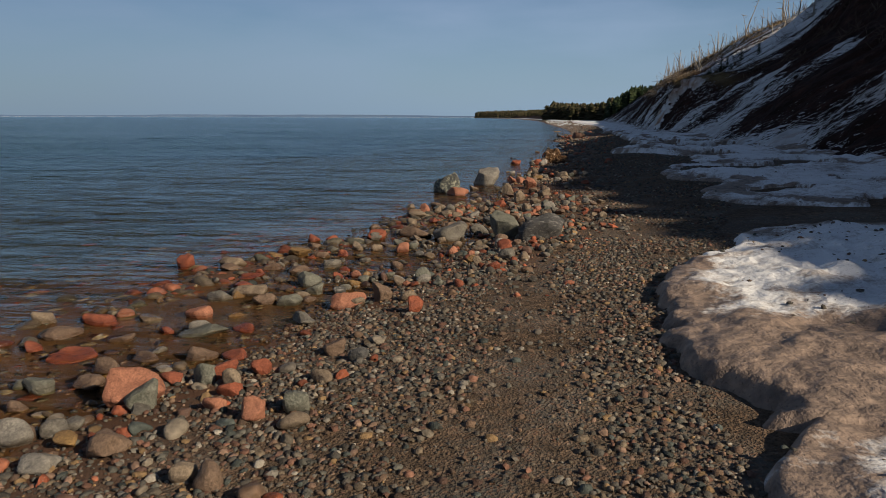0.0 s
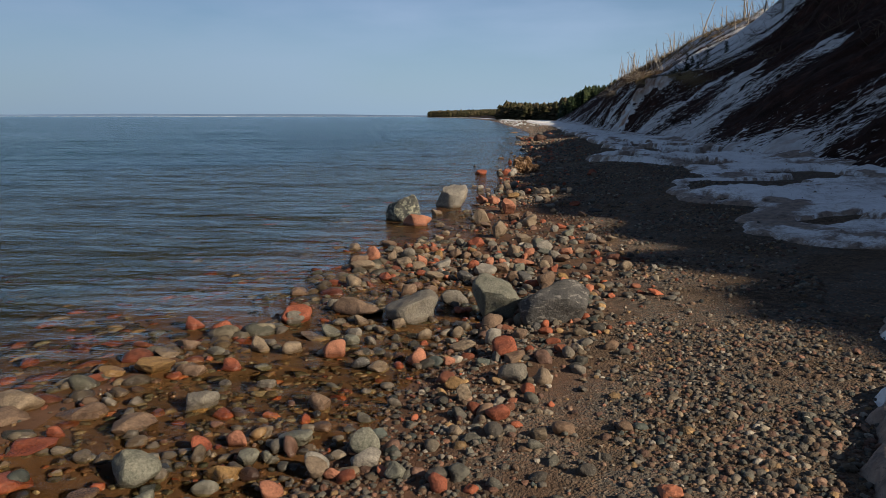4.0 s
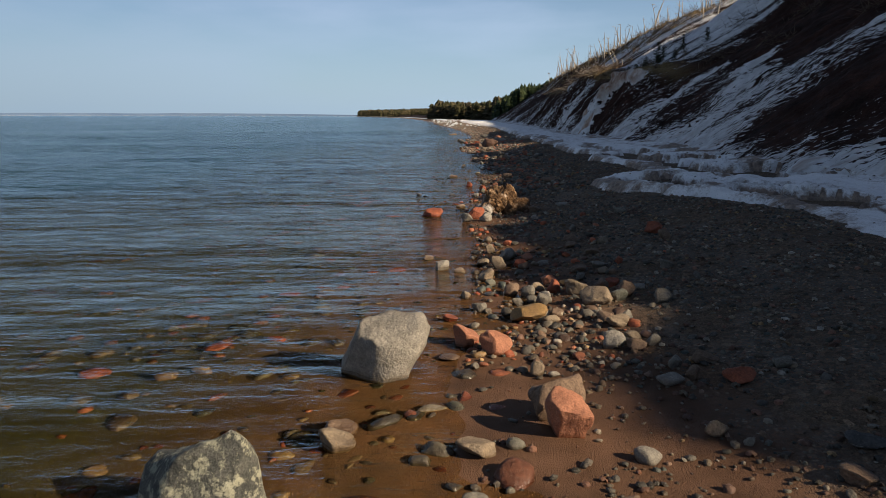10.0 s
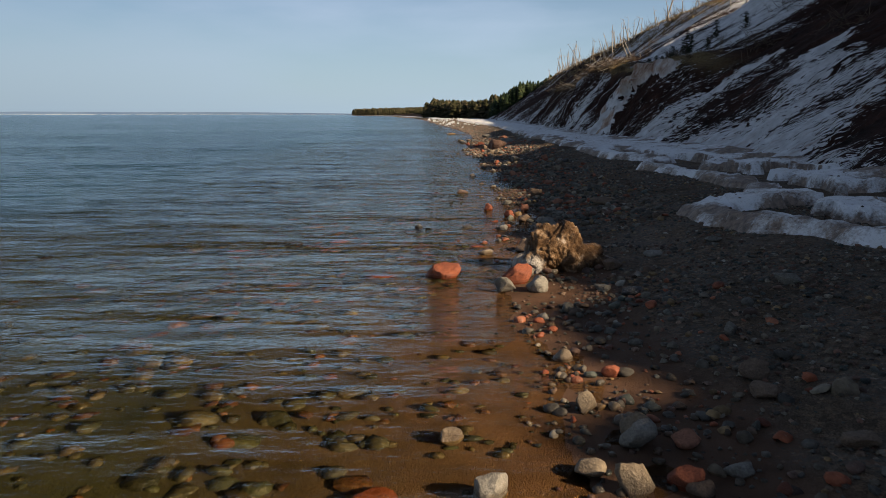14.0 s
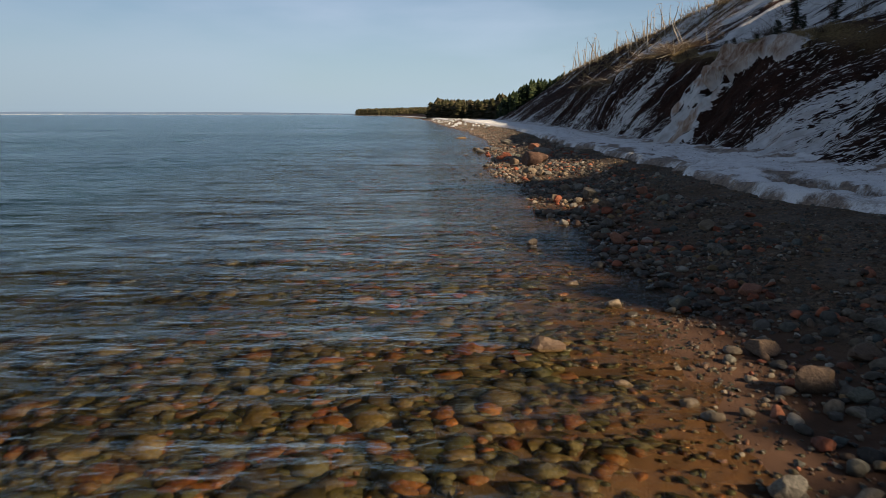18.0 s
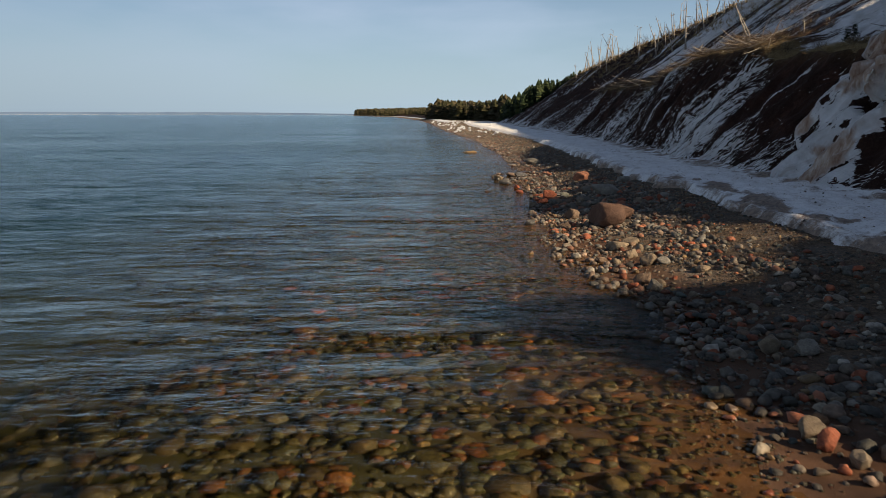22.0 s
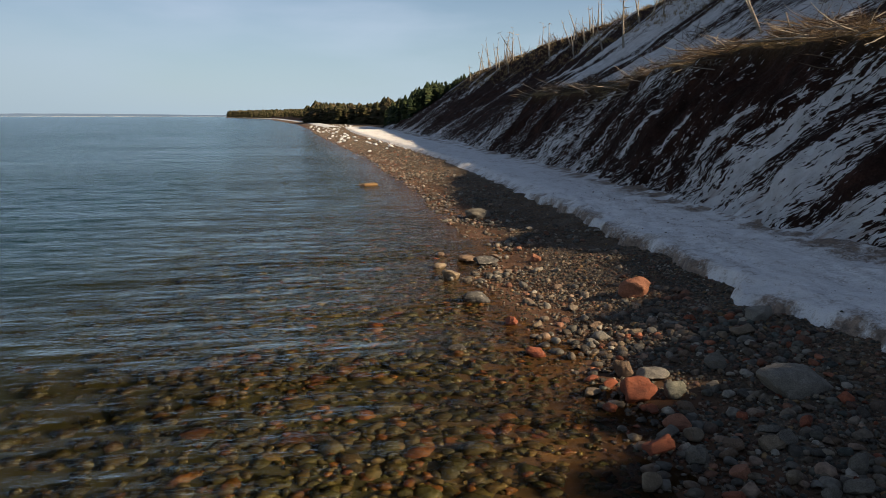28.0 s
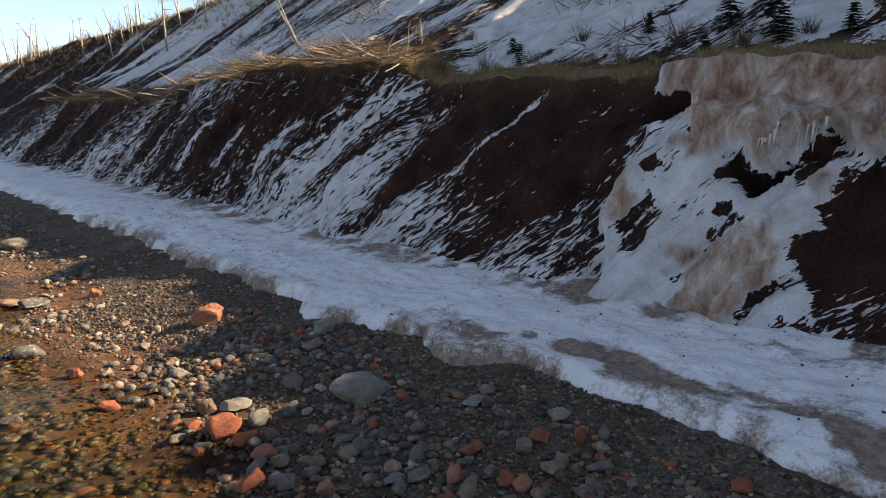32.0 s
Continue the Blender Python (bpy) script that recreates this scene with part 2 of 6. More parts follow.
def stone_paint(name, source, stops=STONES, scale=9.0, film_and_depth=None):
    p = Paint(name, 0.6)
    if source == "island":
        pick = p.n.new("ShaderNodeNewGeometry").outputs["Random Per Island"]
    else:
        pick = p.n.new("ShaderNodeObjectInfo").outputs["Random"]
    base = p.ramp(pick, stops, constant=True)
    tone = p.band(p.math("FRACT", p.math("MULTIPLY", pick, 37.7)), 0, 1, 0.42, 1.32)
    base = p.mix(1.0, base, tone, "MULTIPLY")
    at = p.world
    if film_and_depth:
        base = p.mix(p.band(p.noise(7, 5, at, 0.65), 0.35, 0.60, 0.0, 0.50), base, film_and_depth)
    # deeper stones darken to green: light lost in the water, put into colour
    if film_and_depth:
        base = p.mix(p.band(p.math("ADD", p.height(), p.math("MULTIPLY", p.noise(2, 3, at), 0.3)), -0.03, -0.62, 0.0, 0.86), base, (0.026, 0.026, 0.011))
    mottled = p.band(p.noise(scale, 5, at), 0.3, 0.70, 0.52, 1.34)
    base = p.mix(1.0, base, mottled, "MULTIPLY")
    speck = p.band(p.noise(scale * 9, 2, at), 0.62, 0.72)
    base = p.mix(p.math("MULTIPLY", speck, 0.10 if film_and_depth else 0.25), base, (0.5, 0.46, 0.4))
    wet = p.band(p.math("ADD", p.height(), p.math("MULTIPLY", p.noise(3, 2, at), 0.06)), 0.05, 0.10, 1, 0)
    base = p.mix(p.math("MULTIPLY", wet, 0.9), base, p.mix(1.0, base, (0.62, 0.56, 0.50), "MULTIPLY"))
    p.b.inputs["Specular IOR Level"].default_value = 0.35
    p.colour(base).rough(p.band(wet, 0, 1, 0.72, 0.22))
    p.bump(p.noise(scale * 2, 5, at, 0.65), 0.6, 0.03).bump(p.noise(scale * 14, 3, at), 0.25, 0.004)
    return p.m


GRAVEL = tuple((at, {(0.31, 0.088, 0.042): (0.20, 0.10, 0.066), (0.36, 0.13, 0.07): (0.23, 0.145, 0.10)}.get(c, c)) for at, c in STONES)
pebble_mat = stone_paint("pebble_mix", "island", GRAVEL, scale=22)
cobble_mat = stone_paint("cobble_mix", "island", scale=12)
SHORE = ((0.0, (0.20, 0.160, 0.122)), (0.25, (0.25, 0.172, 0.125)), (0.48, (0.15, 0.140, 0.122)), (0.66, (0.095, 0.082, 0.070)), (0.78, (0.29, 0.262, 0.222)), (0.9, (0.27, 0.125, 0.078)))
far_cobble_mat = stone_paint("far_cobble_mix", "island", SHORE, scale=12)
SHALLOW = ((0.0, (0.115, 0.090, 0.062)), (0.2, (0.22, 0.070, 0.038)), (0.36, (0.080, 0.070, 0.052)), (0.5, (0.17, 0.125, 0.072)), (0.66, (0.25, 0.090, 0.048)), (0.78, (0.095, 0.092, 0.068)), (0.9, (0.20, 0.17, 0.12)))
shallow_mat = stone_paint("shallow_bed_mix", "island", SHALLOW, scale=11)
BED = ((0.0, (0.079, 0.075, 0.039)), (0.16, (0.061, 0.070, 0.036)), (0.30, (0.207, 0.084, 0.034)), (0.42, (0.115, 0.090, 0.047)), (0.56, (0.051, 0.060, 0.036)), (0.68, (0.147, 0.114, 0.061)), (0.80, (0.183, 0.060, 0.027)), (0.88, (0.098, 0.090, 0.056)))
bed_mat = stone_paint("sea_bed_mix", "island", BED, scale=15, film_and_depth=(0.058, 0.052, 0.026))


def one_stone(name, colour, other, scale=7.0, vein=None, lichen=None):
    p = Paint(name, 0.7)
    base = p.ramp(p.noise(scale, 6, p.world), ((0.3, colour), (0.62, other)))
    base = p.mix(1.0, base, p.band(p.noise(scale * 8, 4, p.world, 0.65), 0.3, 0.7, 0.52, 1.22), "MULTIPLY")
    if vein:
        base = p.mix(p.band(p.noise(scale * 1.3, 6, p.stretch((1, 1, 2.4), (0.5, 0.3, 0.2), p.world), 0.7), 0.56, 0.6), base, vein)
    if lichen:
        base = p.mix(p.band(p.noise(scale * 1.1, 7, p.world, 0.75), 0.50, 0.57), base, lichen)
    wet = p.band(p.math("ADD", p.height(), p.math("MULTIPLY", p.noise(3, 2, p.world), 0.06)), 0.06, 0.11, 1, 0)
    base = p.mix(p.math("MULTIPLY", wet, 0.9), base, p.mix(1.0, base, (0.55, 0.5, 0.45), "MULTIPLY"))
    p.b.inputs["Specular IOR Level"].default_value = 0.35
    p.colour(base).rough(p.band(wet, 0, 1, 0.75, 0.25))
    p.bump(p.noise(scale * 2, 6, p.world, 0.65), 0.8, 0.04).bump(p.noise(scale * 16, 3, p.world), 0.3, 0.004)
    return p.m


HUE = {
    "red": one_stone("red_sandstone", (0.38, 0.110, 0.054), (0.25, 0.076, 0.043)),
    "pink": one_stone("pink_granite", (0.46, 0.20, 0.12), (0.33, 0.14, 0.085)),
    "tan": one_stone("tan_sandstone", (0.31, 0.24, 0.165), (0.20, 0.15, 0.105)),
    "brown": one_stone("brown_stone", (0.15, 0.10, 0.07), (0.21, 0.14, 0.095)),
    "grey": one_stone("grey_stone", (0.132, 0.118, 0.10), (0.205, 0.185, 0.152)),
    "pale": one_stone("pale_stone", (0.34, 0.31, 0.265), (0.22, 0.20, 0.17)),
    "green": one_stone("green_grey_stone", (0.128, 0.132, 0.104), (0.20, 0.195, 0.155)),
    "dark": one_stone("dark_basalt", (0.055, 0.055, 0.054), (0.105, 0.10, 0.095), vein=(0.22, 0.205, 0.185)),
    "lichen": one_stone("lichened_boulder", (0.038, 0.042, 0.040), (0.12, 0.12, 0.105), 9.0, lichen=(0.32, 0.315, 0.235)),
    "rust": one_stone("rust_brown_stone", (0.10, 0.054, 0.038), (0.145, 0.080, 0.056)),
    "ochre": one_stone("ochre_stone", (0.33, 0.20, 0.075), (0.24, 0.145, 0.065)),
}

p = Paint("shore_gravel", 0.85)
cell_a, cell_b = p.cells(38, p.world), p.cells(85, p.world)
tint = p.ramp(p.cells(38, p.world, out="Color"), ((0.0, (0.050, 0.042, 0.034)), (0.3, (0.125, 0.102, 0.080)), (0.55, (0.095, 0.092, 0.082)), (0.75, (0.16, 0.095, 0.064)), (1.0, (0.28, 0.245, 0.20))))
tint2 = p.ramp(p.cells(85, p.world, out="Color"), ((0.0, (0.055, 0.038, 0.026)), (0.5, (0.115, 0.080, 0.055)), (1.0, (0.175, 0.128, 0.090))))
patch = p.band(p.noise(0.8, 4, p.world), 0.42, 0.58)
gravel = p.mix(patch, tint, tint2)
coarse = p.ramp(p.cells(15, p.world, out="Color"), ((0.0, (0.45, 0.43, 0.40)), (0.45, (0.85, 0.86, 0.84)), (0.8, (1.25, 1.15, 1.05)), (1.0, (2.0, 1.9, 1.75))))
gravel = p.mix(p.band(p.noise(1.6, 3, p.world), 0.35, 0.55, 0.25, 0.9), gravel, p.mix(1.0, gravel, coarse, "MULTIPLY"))
gravel = p.mix(1.0, gravel, p.band(p.noise(0.35, 4, p.world), 0.3, 0.7, 0.90, 1.5), "MULTIPLY")
# wet brown sand low on the shore, further out a green-brown bed tinted for depth
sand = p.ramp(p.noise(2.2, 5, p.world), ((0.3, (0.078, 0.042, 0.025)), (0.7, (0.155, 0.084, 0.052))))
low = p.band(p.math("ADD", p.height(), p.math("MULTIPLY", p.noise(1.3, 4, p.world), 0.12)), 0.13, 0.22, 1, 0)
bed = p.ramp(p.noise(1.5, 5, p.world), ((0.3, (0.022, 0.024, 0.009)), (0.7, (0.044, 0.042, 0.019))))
# green, then blue with depth: the water's absorption painted into the bed colour
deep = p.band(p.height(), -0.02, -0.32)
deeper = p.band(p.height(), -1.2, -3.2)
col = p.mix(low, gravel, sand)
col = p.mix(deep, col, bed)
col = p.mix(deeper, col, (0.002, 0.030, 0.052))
p.colour(col).rough(p.band(low, 0, 1, 0.88, 0.72))
p.bump(p.mix(low, cell_a, p.noise(26, 5, p.world, 0.7)), 0.9, 0.02).bump(cell_b, 0.8, 0.009)
ground_mat = p.m

# sea surface: clear, with short wind ripples that give the gloss
wnode = Paint("sea_water")
m = wnode.m
n, l = wnode.n, wnode.l
out = n["Material Output"]
n.remove(wnode.b)
clear, gloss, mixs = n.new("ShaderNodeBsdfRefraction"), n.new("ShaderNodeBsdfGlossy"), n.new("ShaderNodeMixShader")
clear.inputs["Color"].default_value = (0.80, 0.73, 0.50, 1)
clear.inputs["IOR"].default_value, clear.inputs["Roughness"].default_value = 1.333, 0.0
gloss.inputs["Roughness"].default_value = 0.09
gloss.inputs["Color"].default_value = (0.64, 0.72, 0.78, 1)
fres = n.new("ShaderNodeFresnel")
fres.inputs["IOR"].default_value = 1.333
roll = wnode.noise(0.03, 3, wnode.stretch((0.4, 1.0, 1), (0, 0, 0.1), wnode.world))
group = wnode.noise(0.14, 3, wnode.stretch((0.5, 1.0, 1), (0, 0, -0.08), wnode.world))
swell = wnode.noise(1.0, 3, wnode.stretch((0.4, 1.0, 1), (0, 0, 0.12), wnode.world))
chop = wnode.noise(5.0, 5, wnode.stretch((0.46, 1.0, 1), (0, 0, -0.14), wnode.world))
fine = wnode.noise(17.0, 3, wnode.stretch((0.55, 1.0, 1), (0, 0, 0.25), wnode.world))
gust = wnode.band(wnode.noise(0.05, 3, wnode.stretch((0.5, 1, 1), of=wnode.world)), 0.35, 0.7, 0.75, 1.35)
mid = wnode.noise(0.42, 3, wnode.stretch((0.35, 1.0, 1), (0, 0, 0.07), wnode.world))
ripple = wnode.noise(2.8, 4, wnode.stretch((0.34, 1.0, 1), (0, 0, -0.05), wnode.world))
def bumps(layers):
    prior = None
    for h, di in layers:
        k = n.new("ShaderNodeBump")
        k.inputs["Distance"].default_value = di
        l.new(gust, k.inputs["Strength"])
        l.new(h, k.inputs["Height"])
        if prior:
            l.new(prior, k.inputs["Normal"])
        prior = k.outputs[0]
    return prior


face_n = bumps(((roll, 1.4), (group, 0.62), (mid, 0.30), (swell, 0.12), (ripple, 0.052), (chop, 0.036), (fine, 0.012)))
l.new(face_n, gloss.inputs["Normal"])
l.new(bumps(((roll, 1.4), (group, 0.62), (mid, 0.30), (swell, 0.12), (ripple, 0.052), (chop, 0.036), (fine, 0.012))), fres.inputs["Normal"])
l.new(bumps(((swell, 0.012), (ripple, 0.010), (chop, 0.009), (fine, 0.003))), clear.inputs["Normal"])
damp = wnode.math("MINIMUM", wnode.math("MULTIPLY", wnode.math("POWER", fres.outputs[0], 1.9), 1.7), 0.95)
l.new(damp, mixs.inputs[0])
l.new(clear.outputs[0], mixs.inputs[1])
l.new(gloss.outputs[0], mixs.inputs[2])
l.new(mixs.outputs[0], out.inputs["Surface"])
water_mat = m

p = Paint("shore_snow", 0.55)
dirt = p.value("dirt")
dn = p.math("ADD", p.math("MULTIPLY", p.noise(3.0, 6, p.world, 0.65), 0.6), p.math("MULTIPLY", p.noise(17, 4, p.world, 0.6), 0.4))
mask = p.band(p.math("ADD", p.math("MULTIPLY", dirt, 0.9), p.math("MULTIPLY", p.math("SUBTRACT", dn, 0.57), 1.7)), 0.0, 0.36)
snow = p.ramp(p.noise(1.2, 5, p.world), ((0.3, (0.82, 0.82, 0.82)), (0.7, (0.93, 0.93, 0.94))))
grime = p.ramp(p.noise(7, 5, p.world), ((0.3, (0.075, 0.044, 0.028)), (0.7, (0.40, 0.28, 0.20))))
grit = p.band(p.noise(40, 3, p.world), 0.60, 0.68)
col = p.mix(p.math("MULTIPLY", mask, 0.9), snow, grime)
col = p.mix(p.band(p.math("ADD", dirt, p.math("MULTIPLY", p.math("SUBTRACT", dn, 0.5), 1.2)), 0.0, 0.45, 0.0, 0.22), col, p.mix(1.0, col, (0.72, 0.60, 0.50), "MULTIPLY"))
col = p.mix(p.math("MULTIPLY", grit, p.band(mask, 0, 1, 0.3, 0.7)), col, (0.10, 0.08, 0.065))
p.colour(col)
p.bump(p.noise(4, 6, p.world, 0.6), 0.9, 0.10).bump(p.noise(45, 3, p.world), 0.4, 0.01)
p.b.inputs["Subsurface Weight"].default_value = 0.0
snow_mat = p.m

p = Paint("bluff_earth", 0.9)
sn = p.value("snow")
ice = p.value("ice")
turf = p.value("turf")
lay_v = p.n.new("ShaderNodeCombineXYZ")
p.l.new(p.value("slant"), lay_v.inputs[0])
p.l.new(p.value("rise"), lay_v.inputs[1])
dash = p.noise(1.0, 4, p.stretch((6.0, 2.0, 1), of=lay_v.outputs[0]), 0.6)
fleck = p.noise(1.0, 3, p.stretch((13.0, 4.6, 1), of=lay_v.outputs[0]), 0.6)
fine_n = p.noise(22.0, 4, p.world, 0.6)
ragged = p.math("ADD", p.math("MULTIPLY", p.math("SUBTRACT", dash, 0.5), 1.35), p.math("MULTIPLY", p.math("SUBTRACT", fleck, 0.5), 0.85))
mask = p.band(p.math("ADD", sn, p.math("MULTIPLY", ragged, p.band(ice, 0, 1, 0.9, 0.35))), 0.49, 0.54)
soil = p.ramp(p.noise(0.9, 6, p.world), ((0.25, (0.015, 0.009, 0.007)), (0.55, (0.044, 0.021, 0.016)), (0.8, (0.095, 0.043, 0.030))))
soil = p.mix(1.0, soil, p.band(p.noise(14, 4, p.world), 0.3, 0.7, 0.6, 1.3), "MULTIPLY")
straw = p.ramp(p.noise(9, 5, p.world), ((0.3, (0.10, 0.065, 0.03)), (0.7, (0.30, 0.21, 0.10))))
white = p.ramp(p.noise(1.6, 4, p.world), ((0.3, (0.55, 0.54, 0.54)), (0.7, (0.82, 0.82, 0.84))))
icy = p.ramp(p.noise(1.5, 5, p.stretch((1.6, 1.6, 0.4), of=p.world), 0.66), ((0.30, (0.15, 0.070, 0.040)), (0.42, (0.34, 0.205, 0.145)), (0.54, (0.50, 0.375, 0.30)), (0.68, (0.72, 0.67, 0.63))))
runs = p.band(p.noise(1.0, 4, p.stretch((2.6, 0.5, 1), (0, 0, 0.1), lay_v.outputs[0]), 0.6), 0.5, 0.72)
foot_z = p.band(p.height(), 3.2, 1.0)
white = p.mix(p.math("MULTIPLY", runs, p.band(foot_z, 0, 1, 0.25, 0.9)), white, (0.40, 0.27, 0.215))
white = p.mix(ice, white, icy)
col = p.mix(turf, soil, straw)
col = p.mix(mask, col, white)
p.colour(col).rough(p.band(mask, 0, 1, 0.92, 0.5))
p.bump(p.noise(3, 6, p.world, 0.6), 1.0, 0.22).bump(fine_n, 0.8, 0.04).bump(p.noise(70, 2, p.world), 0.3, 0.01)
bluff_mat = p.m

# ---- ground sheet: sea bed, beach, land to the horizon ----
rows = np.concatenate([np.linspace(-40, -6, 30)[:-1], np.arange(-6, 112, 0.27), np.linspace(112, 180, 110), np.linspace(183, 420, 80), np.geomspace(430, 4600, 60)])
cols = np.concatenate([-np.geomspace(4500, 12, 40), np.arange(-11.5, 11, 0.25), np.geomspace(11.2, 3500, 45)])
gy = np.repeat(rows[:, None], len(cols), 1)
gx = shore(gy) + cols[None, :]
gz = ground_z(gx, gy)
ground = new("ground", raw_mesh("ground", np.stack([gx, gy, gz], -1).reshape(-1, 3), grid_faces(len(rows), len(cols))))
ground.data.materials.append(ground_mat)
tagged(ground, "brown gravel beach and stony sea bed running to the horizon", "beach", kind="structure")

# the sea: wind ripples stand in the sheet out to middle distance, calmer close inshore
wy = np.concatenate([np.array((-60.0, -20.0)), np.arange(-6, 60, 0.10), np.arange(60, 150, 0.14), np.geomspace(150.3, 4900, 60)])
wx = np.concatenate([-np.geomspace(4900, 60, 14)[:-1], -np.arange(60, 20, -0.9), -np.arange(20, -5.5, -0.28), np.geomspace(6, 4900, 14)])
WY = np.repeat(wy[:, None], len(wx), 1)
WX = wx[None, :] + 0 * WY
off = shore(WY) - WX
calm = (0.2 + 0.8 * ease(0.5, 9, off)) * (0.6 + 0.8 * grain(WX * 0.5, WY, 9.0, 401, 2)) * (1 - ease(120, 150, WY)) * (1 - ease(40, 60, -WX)) * ease(-6, -3, WY)
lean_y = WY + 0.10 * WX
wave = (grain(WX * 0.42, lean_y, 0.75, 405, 2) - 0.5) * 0.042 + (grain(WX * 0.55, WY - 0.16 * WX, 0.36, 407, 1) - 0.5) * 0.022
me = raw_mesh("water", np.stack([WX, WY, wave * calm], -1).reshape(-1, 3), grid_faces(len(wy), len(wx)))
water = new("water", me)
me.materials.append(water_mat)
water.visible_shadow = False
tagged(water, "calm clear blue sea with short wind ripples", "sea", kind="structure")


# ---- the bluff ----
def foot(y):
    return np.interp(y, (-40, 20, 35, 45, 60, 80, 95, 108, 127, 172, 240, 330), (12, 12, 11, 10.2, 10.7, 10.8, 10.8, 11.8, 13.4, 14.6, 16, 19))


def ridge(y):
    # up to about y 100 the crest is unseen, shaped for its beach shadow
    line = np.interp(y, (-40, -4.5, -3, 1, 5, 7.3, 11.5, 16, 21, 25, 29, 33.4, 41.3, 43.5, 45.2, 46.7, 49.8, 51.3, 53, 55, 57, 61.3, 63, 65.5, 67.7, 69.9, 71.2, 73.3, 74.2, 76, 78.2, 82, 83.7, 86.3, 88.6, 93.4, 97.3, 101.8, 105.5, 120, 145, 166, 190, 215, 252, 290, 315, 345),
                     (17.8, 18.0, 18.2, 18.3, 18.2, 19.05, 19.15, 19.2, 19.3, 19.4, 19.1, 18.8, 19.5, 18.5, 19.3, 17.7, 18.6, 20.8, 19.6, 18.3, 17.0, 16.3, 16.5, 17.3, 18.7, 18.6, 17.0, 18.5, 17.0, 17.4, 16.6, 16.4, 16.4, 17.3, 16.8, 15.2, 14.6, 15.2, 15.2, 16.0, 16.0, 15.5, 15.4, 15.4, 14.6, 12.8, 10.6, 0.5))
    line = line + 0.64 * (foot(y) - 10.8) * (1 - ease(85, 95, y)) + 0.3 * (1 - ease(20, 40, y))
    notch = (grain(y, 0 * y, 1.5, 15, 3) - 0.5) * 1.3
    line = line + 0.5 * ease(118, 126, y) * (1 - ease(185, 210, y))
    return line + (1 - ease(100, 108, y)) * notch


def brink(y):
    return np.interp(y, (60, 80, 92, 96, 100, 109, 114, 124, 150), (6.0, 6.1, 5.95, 6.1, 6.9, 7.0, 7.1, 5.9, 6.0)) + (grain(y, 0 * y, 2.4, 43, 3) - 0.5) * 0.7


KN = np.array((0.0, 0.07, 0.34, 0.37, 0.50, 0.64, 0.86, 0.93, 1.0))
yy = np.concatenate([np.arange(-36, 40, 0.3), np.arange(40, 72, 0.26), np.arange(72, 112, 0.115), np.arange(112, 150, 0.3), np.arange(150, 345, 0.8)])
uu = np.concatenate([np.linspace(0, 0.37, 84)[:-1], np.linspace(0.37, 0.64, 40)[:-1], np.linspace(0.64, 0.93, 28)[:-1], np.linspace(0.93, 1.0, 8)])
Y = np.repeat(yy[:, None], len(uu), 1)
f, R, E = foot(yy)[:, None], ridge(yy)[:, None], brink(yy)[:, None]
shelf = (ease(72, 80, yy) * (1 - ease(148, 170, yy)))[:, None]
o = np.ones_like(f)
A_x = np.concatenate([f - 0.5, f + 0.9, f + 5.3, f + 5.8, f + 8.5, f + 12.5, f + 19.2, f + 23, f + 60], 1)
low_k = np.minimum(R / 15.0, 1.0)
A_z = np.concatenate([0.2 * o, 1.2 * low_k, 4.7 * low_k, 5.1 * low_k, 7.0 * low_k, 9.6 * low_k, R, R + 0.9, R + 2], 1)
B_x = np.concatenate([f - 0.5, f + 0.4, f + 3.7, f + 4.1, f + 7.0, f + 11.6, f + 19.2, f + 23, f + 60], 1)
B_z = np.concatenate([0.3 * o, 1.4 * o, E + 0.2, E + 0.32, E + 1.1, E + 4.0, R, R + 0.9, R + 2], 1)
P_x, P_z = A_x + (B_x - A_x) * shelf, A_z + (B_z - A_z) * shelf
X, Z = np.empty_like(Y), np.empty_like(Y)
for i in range(len(yy)):
    X[i], Z[i] = np.interp(uu, KN, P_x[i]), np.interp(uu, KN, P_z[i])
U = uu[None, :] + 0 * Y
# rills and snow streaks run down the face, slanting along the shore
slant = Y + (0.85 + 0.05 * shelf) * Z + (grain(Y, Z, 3.0, 17, 3) - 0.5) * 1.2
face = ease(0.0, 0.05, U) * (1 - ease(0.335, 0.36, U) * shelf)
rill = grain(slant, Z * 0.22, 0.9, 21, 3)
rill2 = grain(slant, Z * 0.22, 0.34, 31, 2)
big = grain(Y, Z, 6.0, 41, 3)
relief = (rill - 0.5) * 0.75 + (rill2 - 0.5) * 0.3 + (big - 0.5) * 1.3 * (1 - 0.5 * shelf) + (grain(Y, Z, 1.3, 43, 4) - 0.5) * 0.8
# frozen spring: a bulging curtain of ice under the brink, a snow chute below it, a small cave at its far end
wob = (grain(Y, Z, 1.4, 47, 4) - 0.5) * 1.5
LO = np.interp(Y, (77, 79.5, 80.6, 81.4, 82.3, 83.5, 84.5, 85.5, 86.3), (5.4, 5.1, 4.7, 3.9, 4.4, 3.9, 4.2, 4.7, 5.5))
curtain = ease(77.0, 78.8, Y + wob) * (1 - ease(86.6, 87.4, Y + 0.6 * wob)) * ease(0.0, 0.35, Z + 0.8 * wob - LO) * (1 - ease(0.36, 0.39, U)) * ease(0.03, 0.1, U)
chute = ease(81.0, 81.7, Y + wob - 0.25 * (Z - 1)) * (1 - ease(86.7, 87.3, Y + wob)) * (1 - ease(4.9, 5.4, Z))
